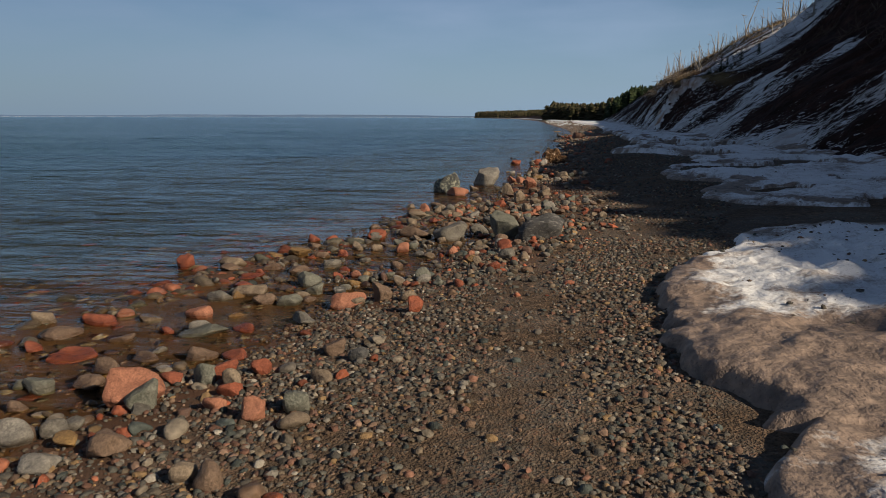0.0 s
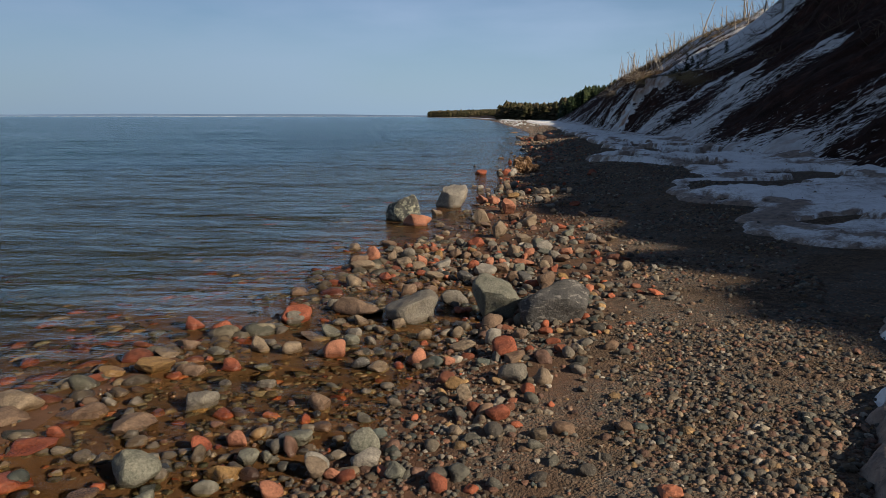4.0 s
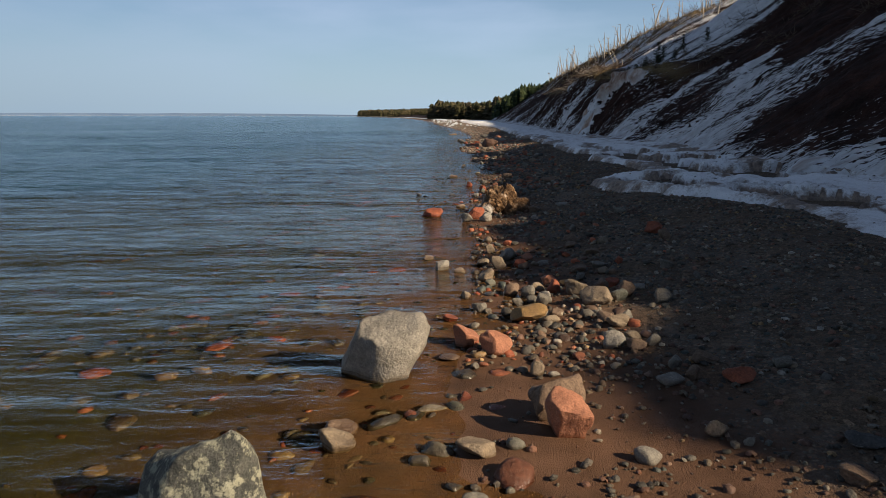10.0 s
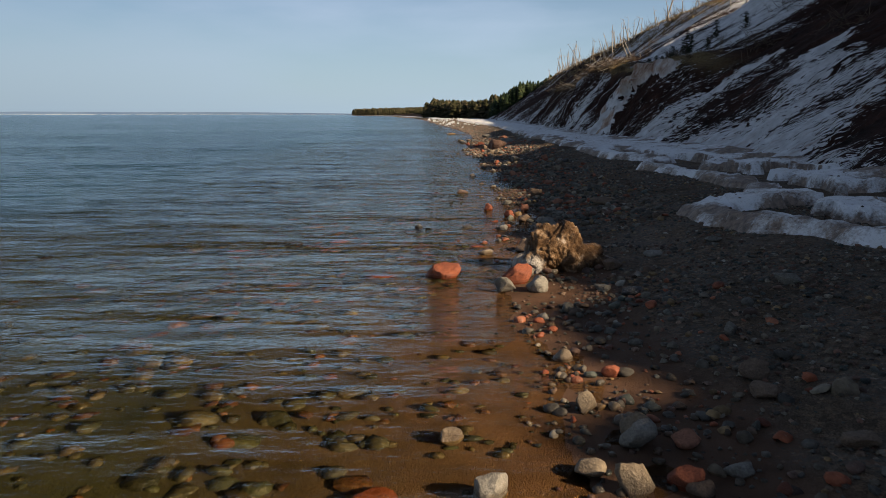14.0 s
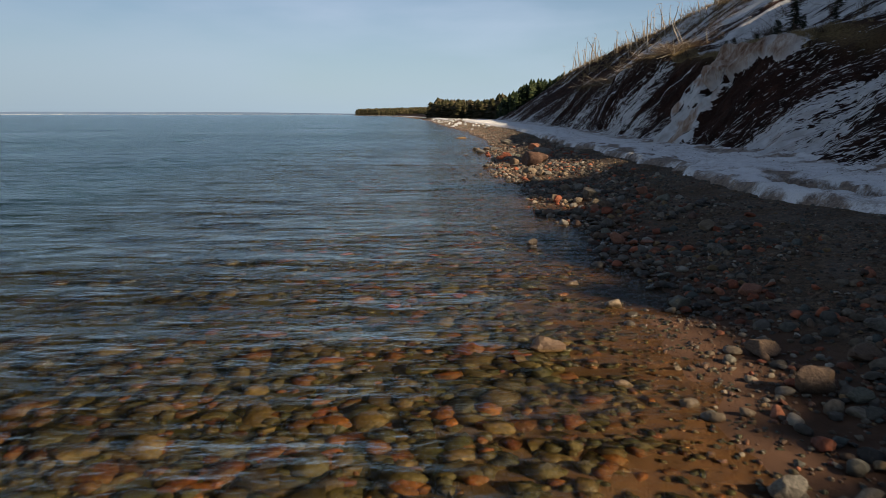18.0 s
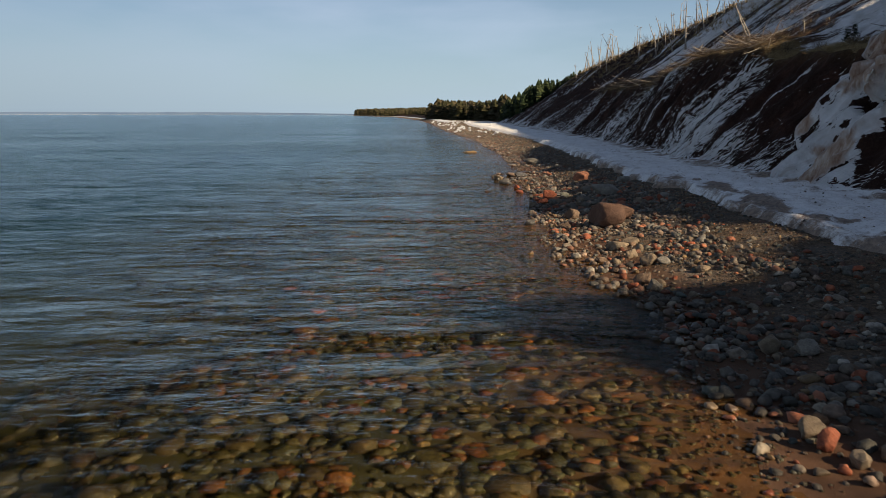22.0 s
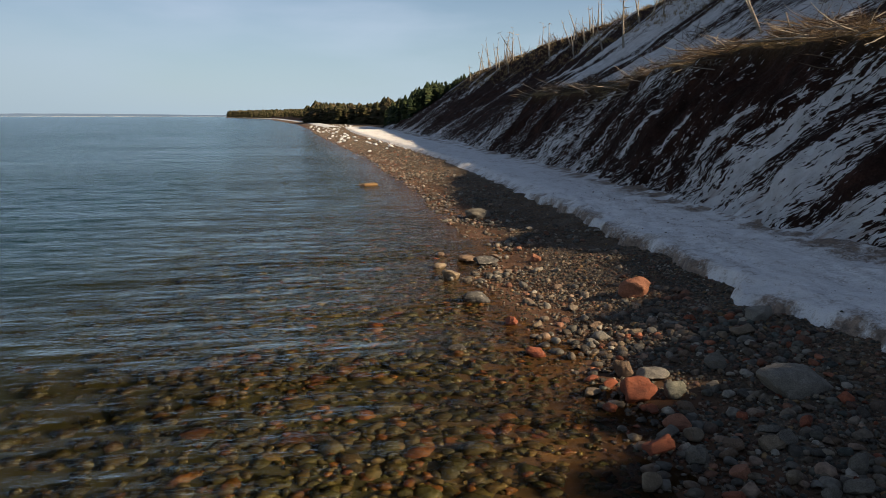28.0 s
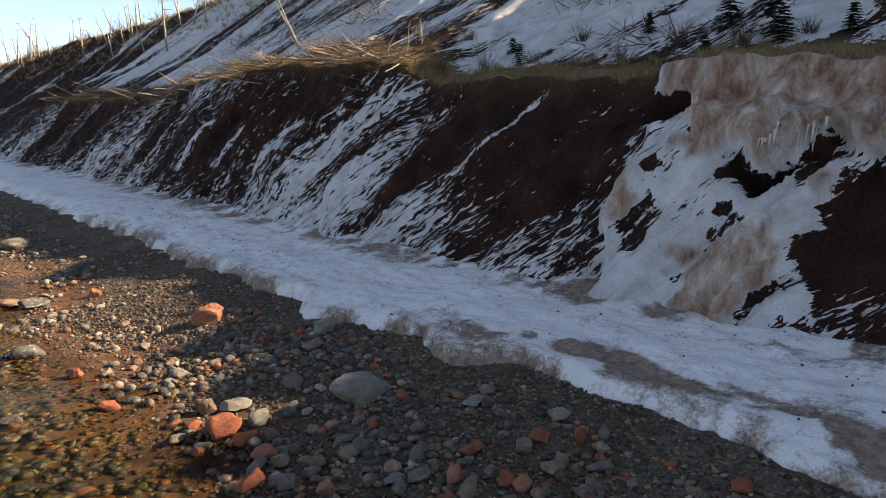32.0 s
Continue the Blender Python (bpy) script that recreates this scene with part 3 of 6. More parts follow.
cave = np.exp(-((Y - 86.5 + 0.5 * wob) / 0.6) ** 4 - ((Z - 5.3 + 0.3 * wob) / 0.36) ** 4) + np.exp(-((Y - 83.3 + 0.4 * wob) / 0.95) ** 4 - ((Z - LO + 0.25 + 0.9 * wob) / 0.22) ** 4) * ease(0.42, 0.55, grain(Y, Z, 0.5, 57, 3))
cave = np.clip(cave, 0, 1) * shelf
ice_w = curtain * shelf * (1 - cave)
ice_w2 = np.exp(-((Y - 35.5 + 0.5 * (Z - 4)) / 3.2) ** 4) * (1 - ease(0.30, 0.5, U))
ice_v = np.clip(ice_w * ease(0.25, 0.45, grain(Y, Z * 0.5, 0.9, 59, 3) + 0.1) + 1.0 * chute * shelf * ease(0.40, 0.50, grain(Y + 0.3 * Z, Z * 0.8, 1.2, 62, 4)) + ice_w2 * 0.35 * ease(0.45, 0.6, grain(Y, Z * 0.6, 1.2, 60, 3)), 0, 1)
flow = 0.65 * grain(Y + 0.2 * Z, Z * 0.2, 0.8, 51, 4) + 0.5 * ease(0.35, 0.6, grain(Y, Z, 1.6, 53, 3)) * ease(0.3, 0.7, grain(Y + 0.2 * Z, Z * 0.3, 0.3, 55, 2)) - 0.1
relief = relief * (1 - 0.7 * ice_w) + ice_w * (0.1 + 1.3 * flow) * (0.75 + 0.25 * ease(5.4, 4.4, Z)) - 0.75 * cave + chute * shelf * (0.15 + 0.5 * grain(Y, Z * 0.6, 0.8, 64, 4))
top_lumps = (grain(X, Y, 2.5, 61, 3) - 0.5) * 0.5 * ease(0.37, 0.5, U)
X2 = X - relief * face * 0.8
Z2 = Z + relief * face * 0.35 + top_lumps
streak = grain(slant, Z * 0.26, 0.9, 73, 2) * 0.45 + grain(slant * 0.6, Z * 0.16, 2.6, 75, 2) * 0.55
amount = np.interp(U, (0, 0.05, 0.10, 0.16, 0.22, 0.35, 0.42, 0.6, 1), (0.70, 0.58, 0.51, 0.46, 0.41, 0.36, 0.42, 0.49, 0.44))
amount = amount - 0.08 * shelf * (1 - ease(0.2, 0.34, U)) * (1 - 0.4 * ease(95, 99, Y)) + shelf * ease(0.44, 0.54, U) * 0.09 + 0.03 * shelf * ease(0.08, 0.16, U) * (1 - ease(0.35, 0.4, U)) * ease(101, 105, Y) - (0.12 + 0.15 * ease(0.36, 0.5, U)) * (1 - shelf) * ease(0.03, 0.16, U) * (1 - 0.55 * ease(120, 165, Y))
amount = amount + 0.13 * ease(50, 58, Y) * (1 - ease(74, 79, Y)) * ease(0.02, 0.1, U) * (1 - ease(0.36, 0.46, U))
bare = 1.6 * np.exp(-((Y - 92.0) / 4.4) ** 2) * ease(0.08, 0.2, U) * (1 - ease(0.37, 0.4, U))
scar = np.exp(-((Y - 80.8) / 1.7) ** 4) * (1 - ease(3.4, 4.2, Z)) * ease(1.6, 2.2, Z)
snow_v = streak + (amount - 0.5) * 1.15 - 0.12 * bare + 0.5 * np.clip(ice_w + ice_v, 0, 1) + chute * shelf * (0.38 - 0.46 * ease(0.47, 0.57, grain(Y + 0.3 * Z, Z * 0.8, 0.9, 83, 4))) - 0.9 * cave - 0.25 * scar * shelf
long_runs = sum(np.exp(-((Y + 0.95 * (Z - 4) - yc) / w) ** 2) * ease(z0, z0 + 0.5, Z) * (1 - ease(z1 - 0.5, z1, Z)) for yc, w, z0, z1 in ((92.3, 0.13, 3.0, 6.2), (99.5, 0.25, 2.2, 6.0), (100.6, 0.25, 3.4, 6.6), (96.0, 0.2, 1.6, 3.6), (104.5, 0.35, 2.0, 5.2), (109.0, 0.4, 2.4, 5.6), (113.5, 0.5, 2.0, 5.0), (71.5, 0.35, 3.0, 6.5)))
drift = long_runs + np.exp(-((Y - 64 - 0.8 * (Z - 6)) / 1.4) ** 2) * np.exp(-((Z - 5.8) / 1.6) ** 2) + np.exp(-((Y - 103.5) / 1.8) ** 2) * np.exp(-((U - 0.42) / 0.035) ** 2)
for yc, zc, sy, sz, am in ((61.2, 4.9, 1.7, 1.3, 0.42), (52.5, 6.9, 2.2, 1.0, 0.40), (46.0, 9.6, 2.0, 1.0, 0.3), (38.0, 5.2, 0.8, 1.2, 0.3), (33.0, 8.0, 1.6, 0.9, 0.3)):
    drift = drift + am * 2.6 * np.exp(-((Y - yc + 0.9 * (Z - zc)) / sy) ** 2 - ((Z - zc) / sz) ** 2)
snow_v = snow_v + 0.30 * drift
turf_v = np.clip(shelf * np.exp(-((U - 0.395) / 0.045) ** 2) * 1.3 + 0.55 * ease(0.84, 0.93, U), 0, 1) * ease(0.3, 0.6, grain(X, Y, 1.2, 91, 3) + 0.25)
upper = ease(0.40, 0.46, U)
snow_v = snow_v + upper * (0.9 * (snow_v - 0.5) + 0.55 * (grain(X, Y * 0.55 + 0.5 * X, 2.6, 95, 3) - 0.47))
snow_v = snow_v - 0.30 * turf_v
lift = ease(0.44, 0.60, snow_v) * 0.07
X2, Z2 = X2 - lift * face * 0.7, Z2 + lift * 0.5
bluff = new("bluff", raw_mesh("bluff", np.stack([X2, Y, Z2], -1).reshape(-1, 3), grid_faces(len(yy), len(uu))))
for nm, val in (("snow", snow_v), ("ice", ice_v), ("turf", turf_v), ("slant", slant), ("rise", np.concatenate([0 * Y[:, :1], np.cumsum(np.hypot(np.diff(X, axis=1), np.diff(Z, axis=1)), axis=1)], 1))):
    point_values(bluff.data, nm, val)
bluff.data.materials.append(bluff_mat)
tagged(bluff, "steep dark red-brown earth bluff streaked with old snow", "bluff", kind="structure")


# ---- snow along the foot of the bluff ----
def snow_rim(y):
    """x of the outer edge of the snow shelf."""
    base = np.interp(y, (16, 16.8, 17.3, 18, 19, 19.6, 21, 22, 22.7, 24, 25, 27.5, 28.5, 34, 36, 37, 40.5, 42, 43, 45.7, 51.3, 53, 56, 58, 61, 64.4, 67, 70, 73.4, 77, 79.5, 81, 82.3, 84, 85.2, 86.1, 87.6, 89, 90.8, 92, 97, 100.8, 102.3, 105, 110, 121, 140, 157, 193, 250, 330),
                     (6.5, 4.6, 3.8, 3.4, 2.9, 2.8, 3.3, 4.4, 3.9, 3.2, 3.3, 3.6, 5.2, 5.6, 4.6, 3.85, 2.75, 2.85, 4.6, 5.6, 5.2, 5.0, 6.4, 5.9, 5.25, 5.3, 5.6, 6.1, 5.6, 5.5, 5.45, 5.9, 6.05, 6.1, 6.3, 5.2, 6.1, 5.7, 5.6, 5.9, 6.06, 6.4, 6.5, 6.8, 6.7, 7.1, 7.5, 7.4, 6.6, 5.5, 7.0))
    return base + 0.22 + 0.6 * (1 - ease(21, 23, y)) + (grain(y, 0 * y, 0.9, 101, 3) - 0.5) * 0.5


SNOW_TOPS = []


def snow_sheet(name, x0, x1, y0, y1, step, inside, thick, dirty, label):
    xs, ys = np.arange(x0, x1, step), np.arange(y0, y1, step * 1.15)
    gx, gy = np.meshgrid(xs, ys)
    s = inside(gx, gy)
    up = ease(-0.02, step * 2.8, s) * thick(gx, gy, s)
    lumps = ((grain(gx, gy, 0.9, 111, 4) - 0.5) * 0.26 + (grain(gx, gy * 0.5, 0.28, 113, 3) - 0.5) * 0.14) * ease(0, 0.4, s)
    gz = ground_z(gx, gy) - 0.06 + up + lumps * ease(0.0, 0.3, up)
    keep = np.maximum.reduce([s[:-1, :-1], s[1:, :-1], s[:-1, 1:], s[1:, 1:]]) > -0.02
    faces = grid_faces(len(ys), len(xs), keep)
    used = np.unique(faces)
    back_to = np.zeros(gx.size, np.int64)
    back_to[used] = np.arange(len(used))
    co = np.stack([gx, gy, gz], -1).reshape(-1, 3)[used]
    ob = new(name, raw_mesh(name, co, back_to[faces]))
    SNOW_TOPS.append(co[s.reshape(-1)[used] > 0.12])
    point_values(ob.data, "dirt", dirty(gx, gy, s).reshape(-1)[used])
    ob.data.materials.append(snow_mat)
    return tagged(ob, label, "snow", kind="structure")


def shelf_inside(x, y):
    s = np.minimum(x - snow_rim(y), 3.0) + (grain(x, y, 0.8, 127, 4) - 0.5) * 0.5
    gaps = ease(0.50, 0.57, grain(x * 0.42, y * 0.9, 1.3, 123, 3)) * ease(0.5, 1.3, x - snow_rim(y)) * (1 - ease(10.4, 11.6, x))
    behind = np.exp(-((x - snow_rim(y) - 1.8) / 0.75) ** 4) * ease(41, 45, y) * (1 - ease(60, 66, y)) * ease(0.36, 0.46, grain(x * 0.5, y * 0.5, 1.8, 129, 2))
    return s - 3.0 * behind - 3.5 * gaps * (1 - ease(52, 62, y)) - 6 * (1 - ease(15.6, 16.6, y))


def shelf_thick(x, y, s):
    rise = np.interp(x - foot(y), (-6, -2.5, -0.6, 0.6), (0, 0.02, 0.06, 0.2))
    ledge = np.floor(s / 0.8 + 1.5 * grain(x, y, 2.6, 133, 2)) * 0.035
    return (0.26 + 0.04 * ease(76, 84, y) - 0.15 * (1 - ease(33, 37, y))) + 0.10 * (grain(x, y, 2.2, 131, 2) - 0.5) + rise + np.clip(ledge, 0, 0.08)


def shelf_dirt(x, y, s):
    return 0.12 * ease(0.45, 0.7, grain(x, y * 0.35, 0.8, 143, 3)) + 0.75 * np.exp(-np.maximum(s, 0) / 0.35) * ease(0.3, 0.65, grain(x, y, 0.9, 145, 3)) + 0.85 * np.exp(-((s - 0.9) / 0.5) ** 2) * ease(0.47, 0.60, grain(x, y * 0.6, 1.1, 141, 4)) * (1 - ease(85, 89, y)) + 0.02 + 0.5 * ease(-1.6, -0.3, x - foot(y)) * ease(0.38, 0.6, grain(x * 0.6, y, 0.7, 147, 4)) + 0.16 * ease(0.5, 0.66, grain(x, y, 1.8, 149, 3)) * (1 - ease(60, 75, y))


snow_sheet("snow_shelf", 2.2, 13.2, 15.5, 75.0, 0.11, shelf_inside, shelf_thick, shelf_dirt, "shelf of old grey-white snow lying at the foot of the bluff")
snow_sheet("snow_shelf", 4.4, 13.4, 74.9, 112.0, 0.085, shelf_inside, shelf_thick, shelf_dirt, "shelf of dirty ice-edged snow lying along the foot of the bluff")
snow_sheet("snow_shelf", 3.5, 17, 111.8, 330, 0.35, shelf_inside, shelf_thick, shelf_dirt, "long band of snow lying along the far beach")


def slab_inside(cx, cy, rx, ry, seed, power=4.0):
    def inside(x, y):
        u, v = np.abs((x - cx) / rx), np.abs((y - cy) / ry)
        d = (1 - (u ** power + v ** power) ** (1 / power)) * min(rx, ry)
        return d + (grain(x, y, 1.1, seed, 3) - 0.5) * 0.9
    return inside


def slab_front(x, y):
    """The slab's outline: a blunt tip, drawn back towards its far corner."""
    s = slab_inside(4.6, 8.4, 3.9, 4.4, 161, 4.5)(x, y)
    edge = 1.05 + 0.48 * np.maximum(y - 8.1, 0) + 0.12 * np.maximum(6.0 - y, 0)
    return np.minimum(s + 0.25, (x - edge) * 0.9 + (grain(x, y, 0.9, 165, 4) - 0.5) * 0.75)


def slab_dirt(x, y, s):
    return 0.03 + 1.15 * np.exp(-np.maximum(s, 0) / 0.6) * ease(0.33, 0.55, grain(x, y, 1.2, 151, 4)) + 0.22 * ease(0.5, 0.7, grain(x, y, 0.5, 153, 3)) * (1 - ease(3.0, 4.5, x)) + 0.75 * 1.35 * ease(6.8, 5.5, y) * ease(3.6, 4.6, y)


snow_sheet("snow_slab", 0.2, 8.6, 3.6, 14.0, 0.05, slab_front, lambda x, y, s: 0.20 + 0.14 * ease(0, 2.5, s), slab_dirt,
           "thick slab of old snow with a brown gritty rim on gravel")
snow_sheet("snow_slab", 0.3, 8.6, -4.0, 5.6, 0.05, slab_inside(4.6, 0.9, 3.7, 4.1, 171, 3.6), lambda x, y, s: 0.18 + 0.12 * ease(0, 2.0, s), slab_dirt,
           "slab of dirty crusted snow lying on gravel")


# ---- stones ----
def rock_form(seed, level, flat=0.0, angular=0.0, open_below=0.0):
    """Vertices and triangles of one unit stone."""
    rng = np.random.RandomState(seed)
    bm = bmesh.new()
    bmesh.ops.create_icosphere(bm, subdivisions=level, radius=1.0)
    v = np.array([p.co[:] for p in bm.verts])
    t = np.array([[q.index for q in p.verts] for p in bm.faces])
    bm.free()
    for k in range(int(6 + 8 * angular)):
        d = rng.normal(size=3)
        d /= np.linalg.norm(d)
        cut = rng.uniform(0.52, 0.86)
        over = np.maximum(v @ d - cut, 0)
        v = v - np.outer(over * (0.72 + 0.27 * angular), d)
    for k in range(4):
        d, ph = rng.normal(size=3), rng.uniform(0, 6.3)
        v = v * (1 + 0.07 * np.sin(v @ d * 1.7 + ph))[:, None]
    v = v * np.array((1.0, rng.uniform(0.68, 0.95), rng.uniform(0.5, 0.72) * (1 - flat)))
    v = v / np.abs(v[:, :2]).max()
    if open_below:
        n = np.cross(v[t[:, 1]] - v[t[:, 0]], v[t[:, 2]] - v[t[:, 0]])
        t = t[n[:, 2] / np.linalg.norm(n, axis=1) > -open_below]
    return v, t


PEBBLES = [rock_form(100 + i, 1, angular=0.6, open_below=0.45) for i in range(12)]
ROUGHS = [rock_form(260 + i, 2, angular=1.0, open_below=0.3) for i in range(14)]
COBBLES = [rock_form(200 + i, 2, angular=(i % 4) * 0.33, open_below=0.7) for i in range(16)]
NEAR_COBBLES = [rock_form(230 + i, 3, angular=0.25 + (i % 4) * 0.25, open_below=0.75) for i in range(16)]


def stone_field(name, forms, xy, size, mat, label, sink=0.32, seed=0, category="stones", z=None, under=False):
    """Many stones in one mesh: stones that nobody could count."""
    rng = np.random.RandomState(seed)
    n = len(xy)
    pick = rng.randint(0, len(forms), n)
    yaw, lean = rng.uniform(0, 6.3, n), rng.normal(0, 0.22, n)
    base = ground_z(xy[:, 0], xy[:, 1]) if z is None else z
    if under:
        size = np.minimum(size, np.maximum(-base, 0.025) * 1.35)
    vs, fs, off = [], [], 0
    for k, (v, t) in enumerate(forms):
        i = np.where(pick == k)[0]
        if not len(i):
            continue
        s = size[i][:, None, None] * v[None] * rng.uniform(0.85, 1.15, (len(i), 1, 3))
        c, sn_ = np.cos(lean[i])[:, None], np.sin(lean[i])[:, None]
        x, y, w = s[..., 0] * c - s[..., 2] * sn_, s[..., 1], s[..., 0] * sn_ + s[..., 2] * c
        c, sn_ = np.cos(yaw[i])[:, None], np.sin(yaw[i])[:, None]
        p = np.stack([x * c - y * sn_ + xy[i, 0][:, None], x * sn_ + y * c + xy[i, 1][:, None], w + (base[i] + size[i] * (0.55 - sink))[:, None]], -1)
        vs.append(p.reshape(-1, 3))
        fs.append((t[None] + (np.arange(len(i)) * len(v))[:, None, None] + off).reshape(-1, 3))
        off += len(i) * len(v)
    ob = new(name, raw_mesh(name, np.concatenate(vs), np.concatenate(fs)))
    ob.data.materials.append(mat)
    return tagged(ob, label, category, kind="stuff")


def scatter(n, y0, y1, d0, d1, seed, chance):
    """Random places between two distances from the waterline, thinned by chance(x, y, d)."""
    rng = np.random.RandomState(seed)
    y, d = rng.uniform(y0, y1, n), rng.uniform(d0, d1, n)
    x = shore(y) + d
    k = rng.uniform(0, 1, n) < chance(x, y, d)
    return np.stack([x[k], y[k]], -1)


def sizes(n, lo, hi, seed, skew=2.2):
    return lo + (hi - lo) * np.random.RandomState(seed).uniform(0, 1, n) ** skew


def off_snow(x, y):
    return np.where(y < 16, (slab_front(x, y) < 0.05) & ((x < 1.1) | (y > 5.4)), shelf_inside(x, y) < 0.05)


def on_track(x, y):
    """Few large pebbles on the swept strip of fine grit along the beach."""
    mid = -0.35 + 0.05 * (y - 7) + 0.25 * np.sin(y * 0.5)
    return 1 - 0.85 * np.exp(-((x - mid) / 0.5) ** 4) * (1 - ease(17, 22, y))


# pebbles over the dry beach
pts = scatter(60000, 1, 56, -0.8, 7.0, 11, lambda x, y, d: off_snow(x, y) * on_track(x, y) * (0.30 + 0.70 * ease(0.40, 0.58, grain(x, y, 1.1, 201, 3))) * (1 - 0.35 * (1 - ease(2.0, 3.4, d)) * (1 - ease(8.5, 11, y))) * ease(-0.6, 2.0, d + 0.4 - 0.6 * ease(16, 20, y) * (1 - ease(34, 40, y))))
stone_field("pebbles", PEBBLES, pts, sizes(len(pts), 0.014, 0.055, 12, 2.6), pebble_mat, "mixed grey, red and tan pebbles covering the beach", seed=13, category="pebbles")
pts = scatter(30000, 54, 138, -0.5, 6.8, 14, lambda x, y, d: off_snow(x, y) * (0.2 + 0.8 * ease(0.35, 0.6, grain(x, y, 1.1, 202, 3))))
stone_field("pebbles", PEBBLES, pts, sizes(len(pts), 0.018, 0.065, 15, 2.4), pebble_mat, "mixed dark grey and red pebbles on the shaded beach", seed=16, category="pebbles")
pts = scatter(34000, 2.0, 13, 1.6, 8.0, 17, lambda x, y, d: off_snow(x, y) * on_track(x, y) * ease(1.6, 3.0, d) * (0.35 + 0.65 * ease(0.35, 0.6, grain(x, y, 0.8, 203, 3))) * (x < 3.4))
stone_field("pebbles", PEBBLES, pts, sizes(len(pts), 0.010, 0.040, 18, 2.0), pebble_mat, "fine grey and red gravel beside the snow slab", seed=19, category="pebbles")
pts = scatter(21000, 79, 97, 0.4, 6.4, 64, lambda x, y, d: off_snow(x, y) * (0.45 + 0.55 * ease(0.35, 0.6, grain(x, y, 1.0, 204, 3))))
stone_field("pebbles", PEBBLES, pts, sizes(len(pts), 0.018, 0.06, 65, 2.0), pebble_mat, "dense grey and red pebbles below the dirty snow edge", seed=66, category="pebbles")
# cobbles: a broken band along the waterline
pts = scatter(5200, 0, 16, 0.2, 5.6, 21, lambda x, y, d: 0.55 * (1 - 0.6 * (1 - ease(8, 10.5, y))) * ease(5.8, 3.2, d) * (0.35 + 0.65 * ease(0.4, 0.6, grain(x, y, 1.3, 211, 2))))
stone_field("cobbles", NEAR_COBBLES, pts, sizes(len(pts), 0.025, 0.11, 22, 2.4), cobble_mat, "rounded red, tan and grey cobbles at the waterline", seed=23, category="cobbles")
pts = scatter(4200, 16, 66, -0.5, 2.6, 24, lambda x, y, d: (0.03 + 0.7 * ease(0.56, 0.68, grain(x, y, 1.8, 212, 2))) * ease(3.2, 1.6, d) * (1 - 0.75 * (1 - ease(26, 28, y))))
stone_field("cobbles", COBBLES, pts, sizes(len(pts), 0.03, 0.12, 25), cobble_mat, "scattered grey and red cobbles on wet sand", seed=26, category="cobbles")
pts = scatter(11000, 60, 140, -0.5, 4.4, 27, lambda x, y, d: (0.12 + 0.8 * ease(0.46, 0.6, grain(x, y, 2.2, 213, 2))) * ease(4.6, 2.4, d))
stone_field("cobbles", COBBLES, pts, sizes(len(pts), 0.035, 0.15, 28), far_cobble_mat, "cobbles heaped along the waterline", seed=29, category="cobbles")
pts = scatter(12000, 138, 300, -0.8, 7, 30, lambda x, y, d: 0.8 * ease(7.5, 3.5, d))
stone_field("cobbles", PEBBLES, pts, sizes(len(pts), 0.04, 0.15, 31), far_cobble_mat, "distant cobbles along the shore", seed=32, category="cobbles")
pts = scatter(5000, 67, 91, 0.0, 4.4, 46, lambda x, y, d: (0.15 + 0.85 * ease(0.45, 0.6, grain(x, y, 1.5, 214, 2))) * off_snow(x, y))
stone_field("cobbles", COBBLES, pts, sizes(len(pts), 0.035, 0.13, 47, 2.4), cobble_mat, "grey, tan and pink cobbles strewn over dark gravel", seed=48, category="cobbles")
pts = scatter(4200, 9, 23, 0.2, 5.2, 51, lambda x, y, d: (0.3 + 0.7 * ease(0.42, 0.55, grain(x, y, 1.2, 215, 2))) * ease(5.6 - 1.4 * ease(14, 20, y), 3.0, d) * (1 - 0.85 * ease(17.2, 19.5, y)))
stone_field("cobbles", NEAR_COBBLES, pts, sizes(len(pts), 0.025, 0.115, 52, 2.2), cobble_mat, "heaped red, grey and tan cobbles above the waterline", seed=53, category="cobbles")
pts = scatter(2300, 25.5, 36, -0.2, 3.2, 54, lambda x, y, d: (0.2 + 0.8 * ease(0.42, 0.55, grain(x, y, 1.4, 216, 2))) * (0.08 + 0.92 * ease(2.2, 1.2, d)))
stone_field("cobbles", COBBLES, pts, sizes(len(pts), 0.022, 0.095, 55, 2.0), cobble_mat, "grey and red cobbles strewn on brown gravel", seed=56, category="cobbles")
pts = scatter(2200, 55, 69, -0.4, 3.8, 57, lambda x, y, d: (0.2 + 0.8 * ease(0.42, 0.55, grain(x, y, 1.4, 217, 2))) * (0.15 + 0.85 * ease(3.2, 1.8, d)))
stone_field("cobbles", COBBLES, pts, sizes(len(pts), 0.035, 0.15, 58, 2.2), cobble_mat, "grey and tan cobbles on the dark lower beach", seed=59, category="cobbles")
pts = scatter(1700, 41, 57, 0.2, 4.0, 67, lambda x, y, d: (0.25 + 0.75 * ease(0.42, 0.55, grain(x, y, 1.3, 218, 2))) * ease(4.0, 2.4, d))
stone_field("cobbles", COBBLES, pts, sizes(len(pts), 0.03, 0.13, 68, 2.2), cobble_mat, "grey, brown and pink cobbles on the shaded lower beach", seed=69, category="cobbles")
